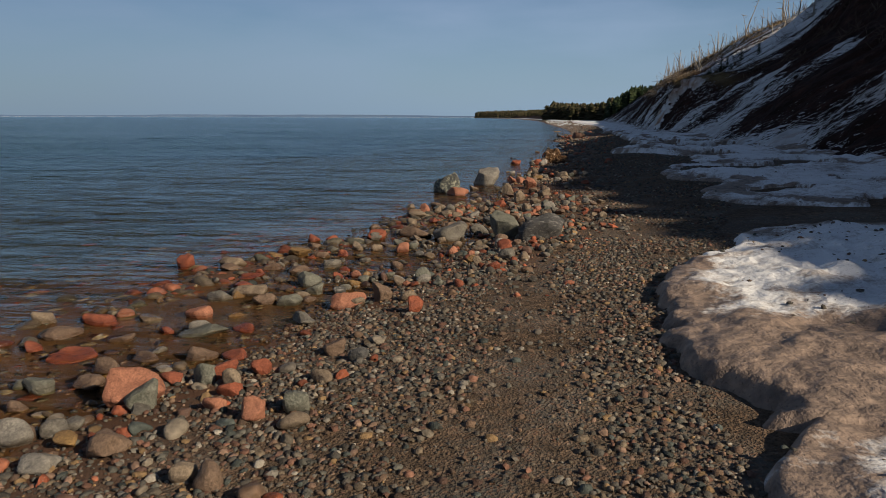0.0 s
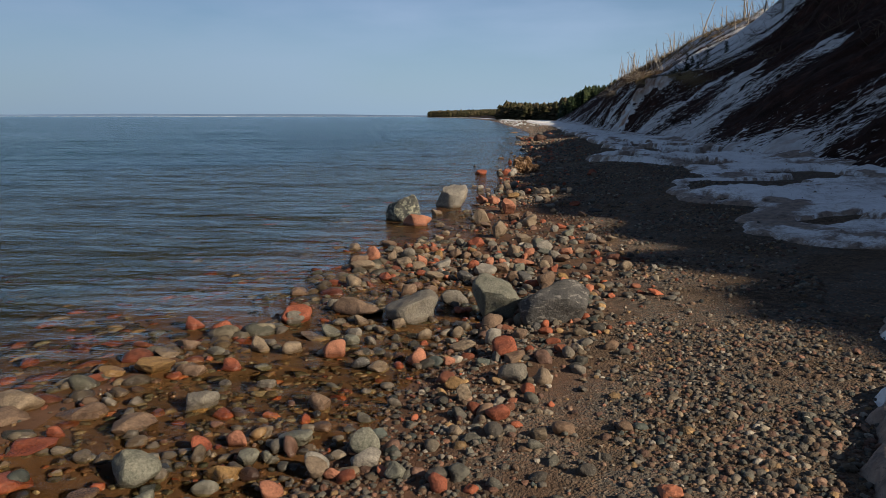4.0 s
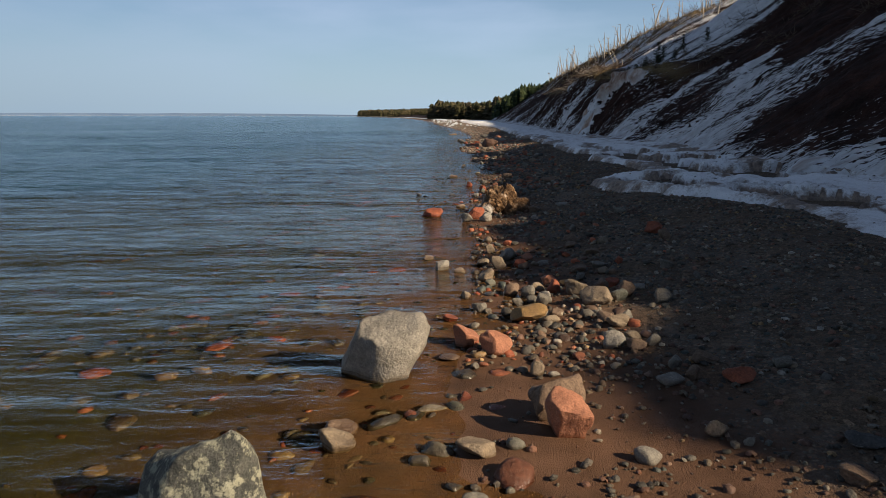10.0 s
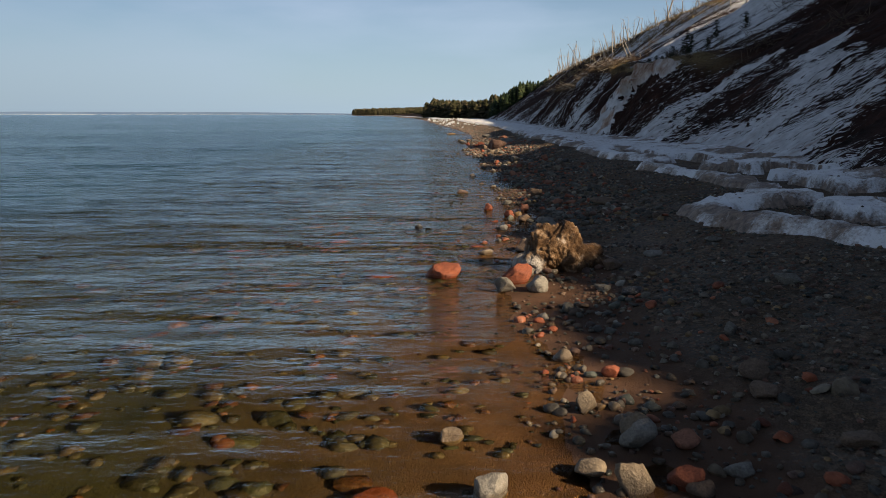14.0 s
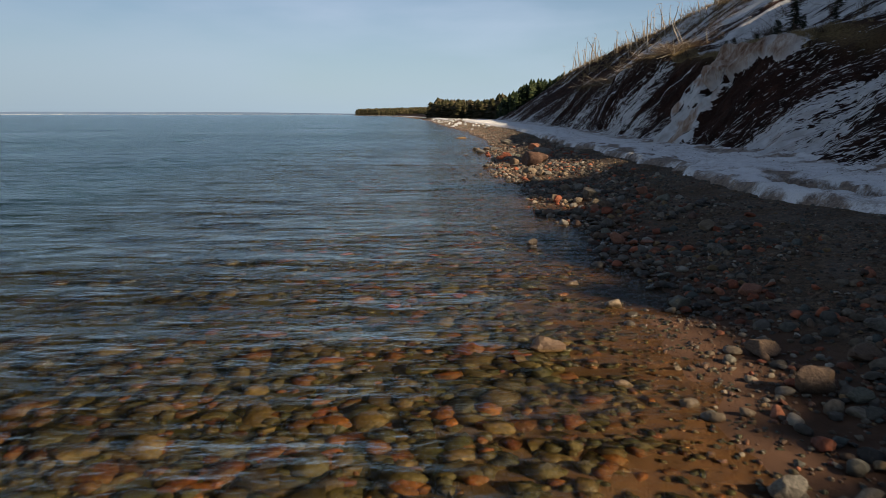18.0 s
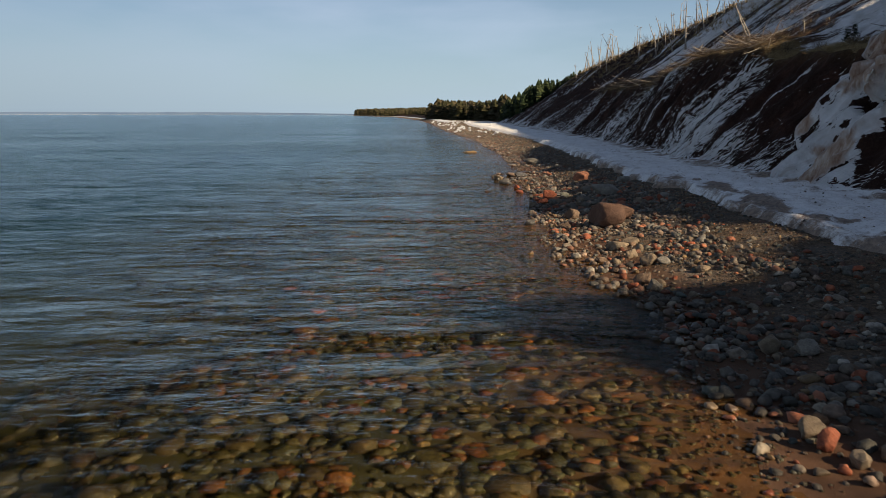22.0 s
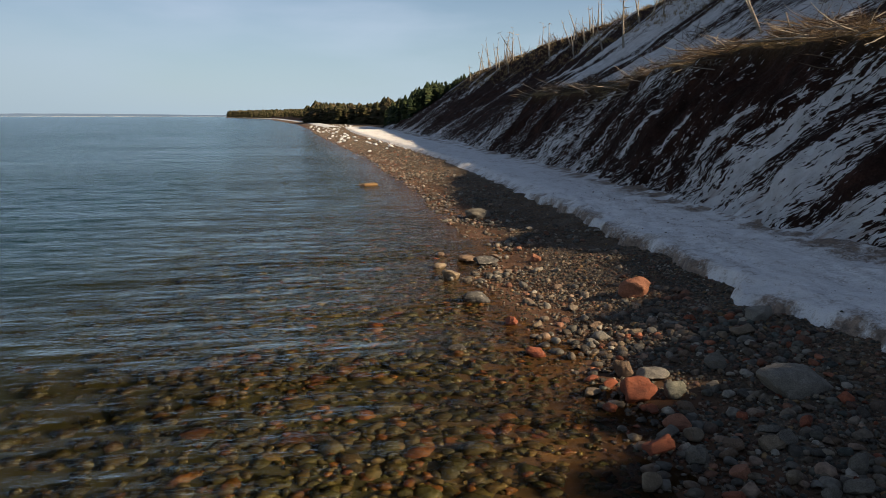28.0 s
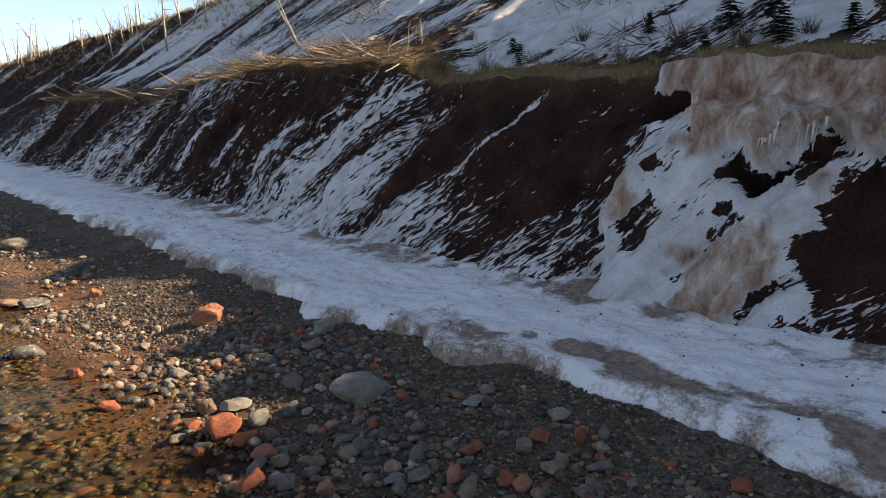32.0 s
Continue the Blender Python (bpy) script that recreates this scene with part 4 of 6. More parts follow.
# stones on the sea bed
pts = scatter(24000, 2, 52, -12, 0.2, 33, lambda x, y, d: (0.25 + 0.75 * ease(0.42, 0.6, grain(x, y, 1.7, 221, 2))) * (0.25 + 0.75 * ease(-10, -4, d)) * (0.22 + 0.78 * ease(31, 38, y)) * (1 - 0.7 * ease(18, 22, y) * (1 - ease(29, 33, y)) * ease(-2.6, -1.4, d)))
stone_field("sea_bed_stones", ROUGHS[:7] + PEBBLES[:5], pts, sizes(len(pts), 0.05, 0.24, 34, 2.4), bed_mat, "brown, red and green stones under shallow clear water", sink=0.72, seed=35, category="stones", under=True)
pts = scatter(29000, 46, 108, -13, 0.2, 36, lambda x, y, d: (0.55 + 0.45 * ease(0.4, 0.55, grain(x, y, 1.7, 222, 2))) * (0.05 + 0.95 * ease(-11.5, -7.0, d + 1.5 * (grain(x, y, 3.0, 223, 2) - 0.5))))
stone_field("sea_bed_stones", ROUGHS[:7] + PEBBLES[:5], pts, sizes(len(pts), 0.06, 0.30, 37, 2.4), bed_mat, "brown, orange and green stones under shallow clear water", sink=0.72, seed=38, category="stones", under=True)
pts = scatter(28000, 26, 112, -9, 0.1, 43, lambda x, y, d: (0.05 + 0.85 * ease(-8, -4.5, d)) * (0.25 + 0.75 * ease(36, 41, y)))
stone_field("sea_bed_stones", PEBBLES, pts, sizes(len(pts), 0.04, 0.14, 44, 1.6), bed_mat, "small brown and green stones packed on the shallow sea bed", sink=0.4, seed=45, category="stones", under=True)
pts = scatter(5600, 3, 26, -5.2, 0.4, 73, lambda x, y, d: (0.25 + 0.75 * ease(0.40, 0.56, grain(x, y, 1.5, 224, 2))) * (0.08 + 0.92 * ease(-4.4, -1.2, d)) * (1 - 0.6 * ease(17, 20, y)))
stone_field("sea_bed_stones", NEAR_COBBLES, pts, sizes(len(pts), 0.06, 0.22, 74, 1.8), shallow_mat, "red, tan and grey stones just below the clear water", sink=0.80, seed=75, category="stones")
# grit and small stones lying on the snow
tops = np.concatenate(SNOW_TOPS)
rs = np.random.RandomState(61)
tops = tops[rs.choice(len(tops), 5200, replace=False)]
tops = tops[(grain(tops[:, 0], tops[:, 1], 1.4, 231, 3) > 0.5) & (tops[:, 1] < 112)]
stone_field("snow_grit", PEBBLES, tops[:, :2] + rs.uniform(-0.05, 0.05, (len(tops), 2)), sizes(len(tops), 0.008, 0.045, 62, 3.0), pebble_mat, "dark grit and small stones scattered on old snow", seed=63, category="grit", z=tops[:, 2])


# ---- single stones ----
def part(name, mesh, mat, parent, label=""):
    ob = new(name, mesh)
    mesh.materials.append(mat) if not mesh.materials else None
    ob.parent = parent
    return tagged(ob, label)


BLOCKS, SMALL = [], []
for i in range(18):
    v, t = rock_form(300 + i, 4, angular=(0.3, 0.7, 1.0)[i % 3])
    k = np.array([noise.fractal(Vector(c * 2.3) + Vector((i * 7, 0, 0)), 0.9, 2.1, 4) for c in v])
    v = v * (1 + 0.10 * k)[:, None]
    v[:, 2] /= np.abs(v[:, 2]).max()
    BLOCKS.append((v, t))
    v, t = rock_form(300 + i, 3, angular=(0.3, 0.7, 1.0)[i % 3])
    v[:, 2] /= np.abs(v[:, 2]).max()
    SMALL.append((v, t))

WORDS = {"red": "wet red sandstone stone", "pink": "pale pink granite stone", "tan": "tan sandstone stone", "brown": "dull brown stone", "grey": "plain grey stone", "pale": "whitish grey stone",
         "green": "greenish grey angular stone", "dark": "dark basalt stone with pale veins", "lichen": "grey stone mottled with yellow lichen", "ochre": "yellow-ochre stone", "rust": "rounded rusty brown stone"}
count = 0


def one(x, y, wide, high, hue, form=None):
    """A single stone, resting a little sunk in the ground; the small ones are kept for one heap of their hue."""
    global count
    count += 1
    rng = random.Random(count * 31 + int(wide * 100))
    form = rng.randrange(len(BLOCKS)) if form is None else form
    big = wide > 0.6
    z = float(ground_z(np.array([x]), np.array([y]))[0])
    tall = high * 0.66
    turn = rng.uniform(-0.6, 0.6) + (math.pi if rng.random() < 0.5 else 0)
    place = Matrix.Translation((x, y, z + tall * 0.62)) @ Euler((rng.uniform(-.12, .12), rng.uniform(-.12, .12), turn)).to_matrix().to_4x4() @ Matrix.Diagonal((wide * 0.53, wide * 0.53, tall, 1))
    if wide < 0.285:
        HEAPS.setdefault(hue, []).append((form, place))
        return None
    v, t = BLOCKS[form]
    key = f"{hue}{form}"
    if key not in one.made:
        one.made[key] = raw_mesh("stone", v, t)
        one.made[key].materials.append(HUE[hue])
    ob = new("boulder" if big else "stone", one.made[key])
    ob.matrix_world = place
    d = x - float(shore(y))
    spot = "standing in shallow water" if d < 0.0 else "on wet sand" if d < 1.2 else "on the gravel beach"
    size = "large " if wide > 0.75 else ""
    return tagged(ob, f"{size}{WORDS[hue]} {spot}", "boulder" if big else "stone", "stones along the shore")


HEAPS = {}
one.made = {}


def lay(hue, rows):
    for x, y, wide, high in rows:
        one(x, y, wide, high, hue)


lay('brown', ((-2.18, 3.13, 0.19, 0.16), (-3.15, 3.57, 0.31, 0.16), (-4.03, 3.86, 0.25, 0.13), (-4.5, 4.36, 0.19, 0.14), (-4.26, 4.99, 0.33, 0.17), (-4.33, 5.38, 0.27, 0.19), (-4.14, 5.74, 0.28, 0.12), (-2.16, 5.83, 0.25, 0.16), (-3.6, 5.85, 0.34, 0.17), (-4.73, 6.31, 0.33, 0.14), (-5.48, 6.36, 0.45, 0.17), (-3.8, 8.08, 0.32, 0.17), (-2.29, 8.24, 0.3, 0.26), (-3.28, 8.32, 0.2, 0.12), (-3.86, 8.9, 0.29, 0.08), (-4.02, 9.95, 0.41, 0.17), (-5.14, 9.96, 0.38, 0.08), (-4.61, 10.25, 0.47, 0.13)))
lay('brown', ((-2.57, 10.6, 0.23, 0.18), (-4.11, 11.36, 0.32, 0.16), (-0.82, 11.72, 0.29, 0.1), (-4.5, 12.13, 0.28, 0.11), (-1.06, 13.17, 0.31, 0.21), (-2.89, 13.86, 0.68, 0.25), (-3.96, 14.77, 0.3, 0.14), (-2.35, 14.85, 0.26, 0.24), (-2.03, 15.07, 0.27, 0.14), (-0.32, 15.21, 0.27, 0.25), (-0.97, 16.45, 0.31, 0.18), (-0.19, 16.81, 0.26, 0.18), (-3.5, 17.05, 0.33, 0.18), (0.07, 17.14, 0.29, 0.12), (-1.62, 17.63, 0.17, 0.15), (-1.84, 17.73, 0.23, 0.18), (-1.47, 17.81, 0.2, 0.13), (-1.11, 18.57, 0.33, 0.07)))
lay('brown', ((-2.84, 18.6, 0.16, 0.11), (0.94, 18.83, 0.23, 0.09), (-3.25, 18.9, 0.38, 0.14), (-1.38, 21.53, 0.31, 0.13), (-0.35, 22.28, 0.37, 0.27), (-0.69, 22.64, 0.34, 0.23), (1.02, 22.99, 0.3, 0.11), (-2.8, 24.13, 0.35, 0.17), (-0.86, 24.38, 0.49, 0.36), (0.58, 25.08, 0.16, 0.15), (0.85, 25.49, 0.3, 0.12), (-1.82, 26.02, 0.28, 0.06), (0.3, 26.02, 0.22, 0.11), (0.22, 27.21, 0.25, 0.13), (-0.34, 27.72, 0.22, 0.11), (0.72, 28.21, 0.23, 0.22), (-0.8, 29, 0.29, 0.21), (0.41, 30.06, 0.32, 0.11)))
lay('brown', ((-0.4, 30.85, 0.21, 0.13), (0.88, 31.2, 0.31, 0.14), (0.73, 32.35, 0.31, 0.1), (0.69, 37.84, 0.42, 0.18), (-0.29, 39.92, 0.7, 0.22), (-2.83, 43.4, 0.3, 0.14), (-0.03, 43.85, 0.3, 0.2), (2.25, 45.36, 0.63, 0.2), (1.09, 49.17, 0.43, 0.3), (1.93, 49.82, 0.37, 0.16), (1.12, 50.34, 0.35, 0.17), (-1.24, 50.67, 0.39, 0.21), (0.97, 54.94, 0.31, 0.1), (0.44, 61.81, 0.38, 0.19), (2.16, 62.43, 0.43, 0.18), (-2.1, 69.24, 0.27, 0.19), (-3.21, 69.33, 0.33, 0.16), (-1.77, 71.6, 0.29, 0.14)))
lay('brown', ((1.26, 71.61, 0.36, 0.26), (1.01, 74.19, 0.28, 0.14), (1.05, 79.25, 0.44, 0.18), (1.62, 81.37, 0.53, 0.32), (2.03, 85.1, 0.24, 0.15), (2.25, 85.28, 0.32, 0.15), (2.29, 86.67, 0.29, 0.17), (2, 88.32, 0.41, 0.3), (3.34, 88.71, 0.27, 0.13), (2.6, 91.11, 0.32, 0.13), (1.45, 99.05, 0.59, 0.24), (0.8, 100.06, 0.47, 0.22), (-1.82, 157.24, 0.86, 0.35)))
lay('dark', ((-1.86, 5.59, 0.21, 0.13), (-2.97, 8.71, 0.22, 0.19), (-0.63, 15.66, 0.25, 0.19), (1.38, 23.48, 0.35, 0.11), (0.56, 36.19, 0.33, 0.11), (0.42, 38.55, 0.39, 0.13), (-1.41, 43.06, 0.25, 0.14), (-2.56, 43.11, 0.25, 0.23), (-0.32, 43.66, 0.23, 0.07), (-0.55, 57.02, 0.24, 0.2), (0.28, 62.11, 0.27, 0.17), (0.04, 80.2, 0.38, 0.2), (-0.73, 89.63, 0.33, 0.19), (-0.53, 90.38, 0.39, 0.22), (0.64, 93.94, 0.67, 0.3), (1.91, 98.46, 0.78, 0.22)))
lay('green', ((-2.01, 4.32, 0.25, 0.2), (-4.62, 4.82, 0.42, 0.16), (-4.02, 6.73, 0.57, 0.14), (-3.56, 9.13, 0.36, 0.24), (-2.57, 9.86, 0.31, 0.12), (-3.46, 11.6, 0.21, 0.13), (-0.7, 16.47, 0.24, 0.18), (-1.06, 17.51, 0.24, 0.12), (-0.16, 17.93, 0.3, 0.08), (-3.07, 18.28, 0.3, 0.1), (-1.7, 18.52, 0.14, 0.06), (-0.26, 18.59, 0.22, 0.18), (0.42, 19.94, 0.3, 0.17), (0.58, 28.08, 0.25, 0.17), (-1.1, 29.57, 0.18, 0.13), (-0.3, 44.23, 0.2, 0.16), (1.3, 48.84, 0.25, 0.14), (0.83, 52.36, 0.39, 0.19)))
lay('green', ((1.23, 54.29, 0.25, 0.09), (1.22, 58.38, 0.27, 0.18), (2.39, 87.3, 0.43, 0.23)))
lay('grey', ((-3.78, 4.09, 0.22, 0.11), (-2.98, 7.22, 0.32, 0.16), (-4.51, 8.2, 0.33, 0.19), (-3.68, 10.49, 0.34, 0.22), (-3.23, 11.06, 0.22, 0.15), (-3.62, 12.34, 0.19, 0.12), (-3.02, 13.28, 0.24, 0.13), (-1.61, 14.38, 0.4, 0.22), (-0.03, 17.38, 0.23, 0.16), (-2.68, 17.4, 0.27, 0.21), (0.96, 17.43, 0.19, 0.1), (-0.48, 18.21, 0.21, 0.15), (-1.82, 19, 0.2, 0.14), (0.26, 19.39, 0.27, 0.12), (-0.61, 21.28, 0.19, 0.15), (-2.69, 22.61, 0.34, 0.13), (-1.7, 22.8, 0.26, 0.16), (0.52, 25.41, 0.17, 0.14)))
lay('grey', ((0.48, 26.07, 0.17, 0.13), (0.46, 27.19, 0.22, 0.12), (1.09, 27.72, 0.24, 0.18), (-1.35, 28.01, 0.22, 0.13), (-0.45, 28.27, 0.22, 0.21), (-0.77, 28.35, 0.18, 0.12), (-0.57, 28.49, 0.18, 0.12), (-0.6, 28.77, 0.23, 0.22), (0.33, 29.48, 0.21, 0.15), (0.75, 30.12, 0.25, 0.11), (2.45, 35.57, 0.38, 0.12), (0.22, 36.52, 0.25, 0.08), (2.58, 38.59, 0.31, 0.11), (1.17, 44.01, 0.21, 0.1), (0.97, 44.66, 0.27, 0.13), (1.3, 47.23, 0.29, 0.14), (-0.09, 47.3, 0.29, 0.14), (2.53, 50.55, 0.39, 0.13)))
lay('grey', ((0.67, 56.6, 0.22, 0.12), (3.52, 57.41, 0.31, 0.12), (1.1, 59.23, 0.31, 0.15), (1.54, 59.76, 0.3, 0.19), (1.23, 61.64, 0.37, 0.23), (2.05, 64.24, 0.47, 0.35), (1.39, 71.25, 0.31, 0.25), (4.51, 81.97, 0.38, 0.13), (3.56, 83.05, 0.31, 0.16), (2.13, 83.67, 0.3, 0.21), (2.87, 83.79, 0.31, 0.21), (2.53, 83.79, 0.27, 0.2), (3.22, 84.21, 0.29, 0.27), (2.87, 85.1, 0.34, 0.18), (1.64, 85.11, 0.36, 0.23), (2.87, 85.52, 0.29, 0.14), (1.6, 85.93, 0.38, 0.15), (2.97, 87.12, 0.31, 0.19)))
lay('grey', ((3.44, 87.86, 0.37, 0.28), (3.9, 108.31, 1.09, 0.44)))
lay('ochre', ((-3.56, 3.72, 0.24, 0.09), (-3.9, 7.43, 0.25, 0.09), (-2.96, 9.24, 0.29, 0.12), (-4.88, 11.21, 0.29, 0.11), (-4.5, 11.32, 0.4, 0.15), (-4.28, 18.74, 0.34, 0.17), (-1.44, 26.91, 0.28, 0.11), (-0.75, 27.5, 0.48, 0.22), (0.14, 29.34, 0.33, 0.07), (-5.11, 43.45, 0.56, 0.19), (-0.02, 45.12, 0.28, 0.14), (-2.16, 46.47, 0.27, 0.12), (-0.52, 75.3, 0.2, 0.13), (0.22, 124.93, 1.32, 0.4)))
lay('pale', ((-3.54, 3.35, 0.27, 0.1), (-2.72, 12.85, 0.28, 0.13), (-1.26, 16.32, 0.38, 0.2), (-1.97, 16.7, 0.33, 0.18), (-2.7, 17.69, 0.17, 0.15), (-0.17, 18.23, 0.32, 0.18), (-2.35, 18.78, 0.3, 0.06), (0.8, 19.22, 0.21, 0.14), (0.15, 20.62, 0.21, 0.14), (-0.29, 23.51, 0.22, 0.11), (0.34, 25.01, 0.27, 0.12), (-0.74, 25.39, 0.14, 0.06), (0.07, 26.16, 0.25, 0.18), (-3.55, 28.37, 0.28, 0.1), (-0.39, 28.44, 0.2, 0.18), (0.97, 28.45, 0.18, 0.1), (-1.87, 30.86, 0.29, 0.26), (-0.04, 31.12, 0.24, 0.09)))
lay('pale', ((-0.64, 31.58, 0.3, 0.22), (-0.69, 36.72, 0.34, 0.22), (-0.76, 37.74, 0.33, 0.16), (1.51, 38.38, 0.33, 0.1), (-0.65, 42.71, 0.29, 0.12), (0.45, 43.19, 0.44, 0.25), (1.19, 44.41, 0.23, 0.1), (0.93, 45.49, 0.3, 0.14), (2.44, 63.12, 0.27, 0.12), (2.2, 73.3, 0.31, 0.16), (5.26, 83.24, 0.34, 0.17), (4.86, 84.68, 0.4, 0.09), (2.39, 88.09, 0.55, 0.18), (5.36, 89.69, 0.63, 0.3), (2.45, 90.47, 0.42, 0.16)))
lay('pink', ((-2.31, 4.17, 0.2, 0.18), (-2.72, 4.36, 0.2, 0.13), (-3.57, 4.6, 0.47, 0.29), (-4.34, 7.32, 0.34, 0.19), (-2.7, 8.07, 0.46, 0.19), (-2.53, 8.99, 0.2, 0.12), (-3.04, 9.75, 0.26, 0.12), (-1.84, 11.86, 0.22, 0.18), (-2.77, 12.03, 0.25, 0.23), (-1.21, 16.84, 0.19, 0.18), (-2.38, 16.89, 0.21, 0.2), (-0.59, 16.99, 0.41, 0.1), (-0.96, 17.06, 0.16, 0.12), (0.97, 17.17, 0.23, 0.11), (-3.34, 17.43, 0.31, 0.25), (0.2, 17.84, 0.25, 0.12), (-0.94, 21.58, 0.16, 0.08), (-0.85, 23.98, 0.44, 0.38)))
lay('pink', ((-0.17, 29.55, 0.3, 0.16), (-0.25, 31.6, 0.25, 0.13), (0.27, 46.02, 0.25, 0.17), (1.6, 46.31, 0.3, 0.13), (1.29, 46.79, 0.33, 0.17), (1.96, 52.77, 0.34, 0.16), (1.78, 57.27, 0.3, 0.12), (1.25, 57.5, 0.38, 0.25), (1.58, 58.22, 0.29, 0.13), (2.54, 61.79, 0.38, 0.18), (-0.23, 69.47, 0.34, 0.08), (-5.93, 72.22, 0.31, 0.12), (3.56, 82.51, 0.29, 0.19), (3.16, 83.35, 0.27, 0.25), (1.92, 84.6, 0.29, 0.16), (1.87, 86.15, 0.42, 0.22), (4.21, 92.71, 0.79, 0.46)))
lay('red', ((-3.19, 3.87, 0.15, 0.08), (-3.49, 5.08, 0.23, 0.14), (-2.69, 5.24, 0.2, 0.14), (-4.95, 5.69, 0.51, 0.17), (-3.21, 5.85, 0.32, 0.09), (-4.4, 6.63, 0.23, 0.13), (-3.56, 6.88, 0.34, 0.12), (-5.35, 6.88, 0.48, 0.17), (-1.69, 7.49, 0.19, 0.18), (-4.46, 8.96, 0.4, 0.11), (-4.64, 9.61, 0.41, 0.1), (-6.01, 10.14, 0.45, 0.29), (-3.75, 11.52, 0.21, 0.18), (-0.93, 11.89, 0.28, 0.21), (-4.32, 12.71, 0.25, 0.16), (-4.79, 12.96, 0.32, 0.19), (-3.61, 13.33, 0.43, 0.22), (-3.23, 13.4, 0.19, 0.09)))
lay('red', ((-2.84, 15.84, 0.25, 0.13), (-0.11, 16.36, 0.16, 0.13), (-1.47, 16.65, 0.24, 0.17), (0.68, 16.97, 0.17, 0.11), (-2.41, 17.21, 0.17, 0.1), (-4.02, 18.32, 0.23, 0.1), (-1.5, 18.77, 0.33, 0.2), (-1.86, 19.16, 0.2, 0.09), (-4.5, 19.24, 0.24, 0.13), (-4.14, 19.85, 0.23, 0.15), (0.33, 21.04, 0.3, 0.12), (-2.78, 21.11, 0.23, 0.07), (1.02, 24.95, 0.29, 0.13), (-4.58, 26.65, 0.36, 0.17), (-3.89, 26.88, 0.27, 0.19), (-1.77, 27.56, 0.21, 0.11), (0.64, 28.93, 0.31, 0.12), (-0.16, 29.05, 0.21, 0.18)))
lay('red', ((-4.19, 29.22, 0.37, 0.14), (-3.44, 29.58, 0.23, 0.15), (-3.09, 30.7, 0.25, 0.1), (-2.64, 30.87, 0.41, 0.11), (-0.46, 33.16, 0.2, 0.11), (-0.95, 37.31, 0.51, 0.29), (-2.11, 37.86, 0.65, 0.31), (-3.14, 37.98, 0.49, 0.16), (-6.05, 40.41, 0.48, 0.15), (-1.35, 40.6, 0.27, 0.09), (-4.21, 41.45, 0.46, 0.15), (-0.92, 43.55, 0.18, 0.09), (-3, 43.84, 0.21, 0.15), (-2.78, 43.98, 0.19, 0.09), (-0.71, 44, 0.24, 0.1), (-2.15, 44.12, 0.2, 0.13), (-0.28, 44.8, 0.25, 0.2), (-5.8, 44.87, 0.27, 0.1)))
lay('red', ((-2.24, 46, 0.26, 0.11), (-0.69, 46.19, 0.25, 0.23), (1.75, 47.53, 0.3, 0.13), (-3.15, 52.73, 0.28, 0.15), (-2.16, 53.25, 0.28, 0.09), (-4.18, 54.6, 0.3, 0.09), (-0.73, 55.45, 0.22, 0.07), (-2.54, 56.46, 0.25, 0.13), (-4.96, 56.7, 0.28, 0.11), (-4.28, 56.75, 0.28, 0.17), (-4.8, 57.02, 0.25, 0.17), (-3.14, 57.63, 0.29, 0.18), (-1.63, 57.68, 0.23, 0.15), (2.31, 58.38, 0.25, 0.1), (-2.78, 59.04, 0.29, 0.1), (-4.62, 59.17, 0.37, 0.1), (1.98, 61.6, 0.33, 0.18), (1.73, 61.98, 0.29, 0.15)))
lay('red', ((1.1, 64.29, 0.32, 0.23), (-1.46, 70.38, 0.29, 0.14), (-5.12, 70.45, 0.44, 0.13), (-2.79, 71.17, 0.37, 0.16), (1.03, 71.38, 0.28, 0.17), (-3.13, 71.54, 0.26, 0.13), (-2.03, 72.17, 0.23, 0.15), (0.96, 73.1, 0.17, 0.1), (-3.85, 74.8, 0.35, 0.1), (1.27, 77.24, 0.28, 0.17), (0.55, 78.71, 0.33, 0.13), (5.21, 80.35, 0.35, 0.12), (4.92, 82.59, 0.24, 0.23), (3.55, 82.8, 0.3, 0.16), (4.62, 83.12, 0.41, 0.16), (3.83, 83.7, 0.38, 0.15), (1.55, 84.13, 0.28, 0.12), (3.39, 85.44, 0.28, 0.15)))
lay('red', ((1.25, 85.49, 0.43, 0.21), (1.19, 87.02, 0.25, 0.14), (1.79, 87.34, 0.57, 0.36), (1.58, 87.89, 0.36, 0.16), (1.36, 88.24, 0.28, 0.1), (0.88, 89.81, 0.4, 0.2), (0.93, 91.89, 0.29, 0.19), (0.57, 99.52, 0.25, 0.15)))
lay('tan', ((-2.36, 3.2, 0.22, 0.15), (-1.95, 4.01, 0.25, 0.12), (-2.83, 4.91, 0.2, 0.16), (-2.04, 4.99, 0.23, 0.1), (-3.87, 5.13, 0.27, 0.12), (-6.04, 6.8, 0.33, 0.15), (-4.88, 7.15, 0.33, 0.15), (-1.91, 8.11, 0.21, 0.13), (-3.47, 8.44, 0.29, 0.11), (-4.2, 8.52, 0.49, 0.2), (-2.28, 9.28, 0.19, 0.15), (-5.27, 10.31, 0.41, 0.17), (-1.27, 10.67, 0.16, 0.15), (-4.59, 11.84, 0.31, 0.09), (-2.48, 12.11, 0.27, 0.1), (-3.27, 12.13, 0.28, 0.22), (-3.67, 12.15, 0.27, 0.22), (-1.37, 12.28, 0.3, 0.1)))
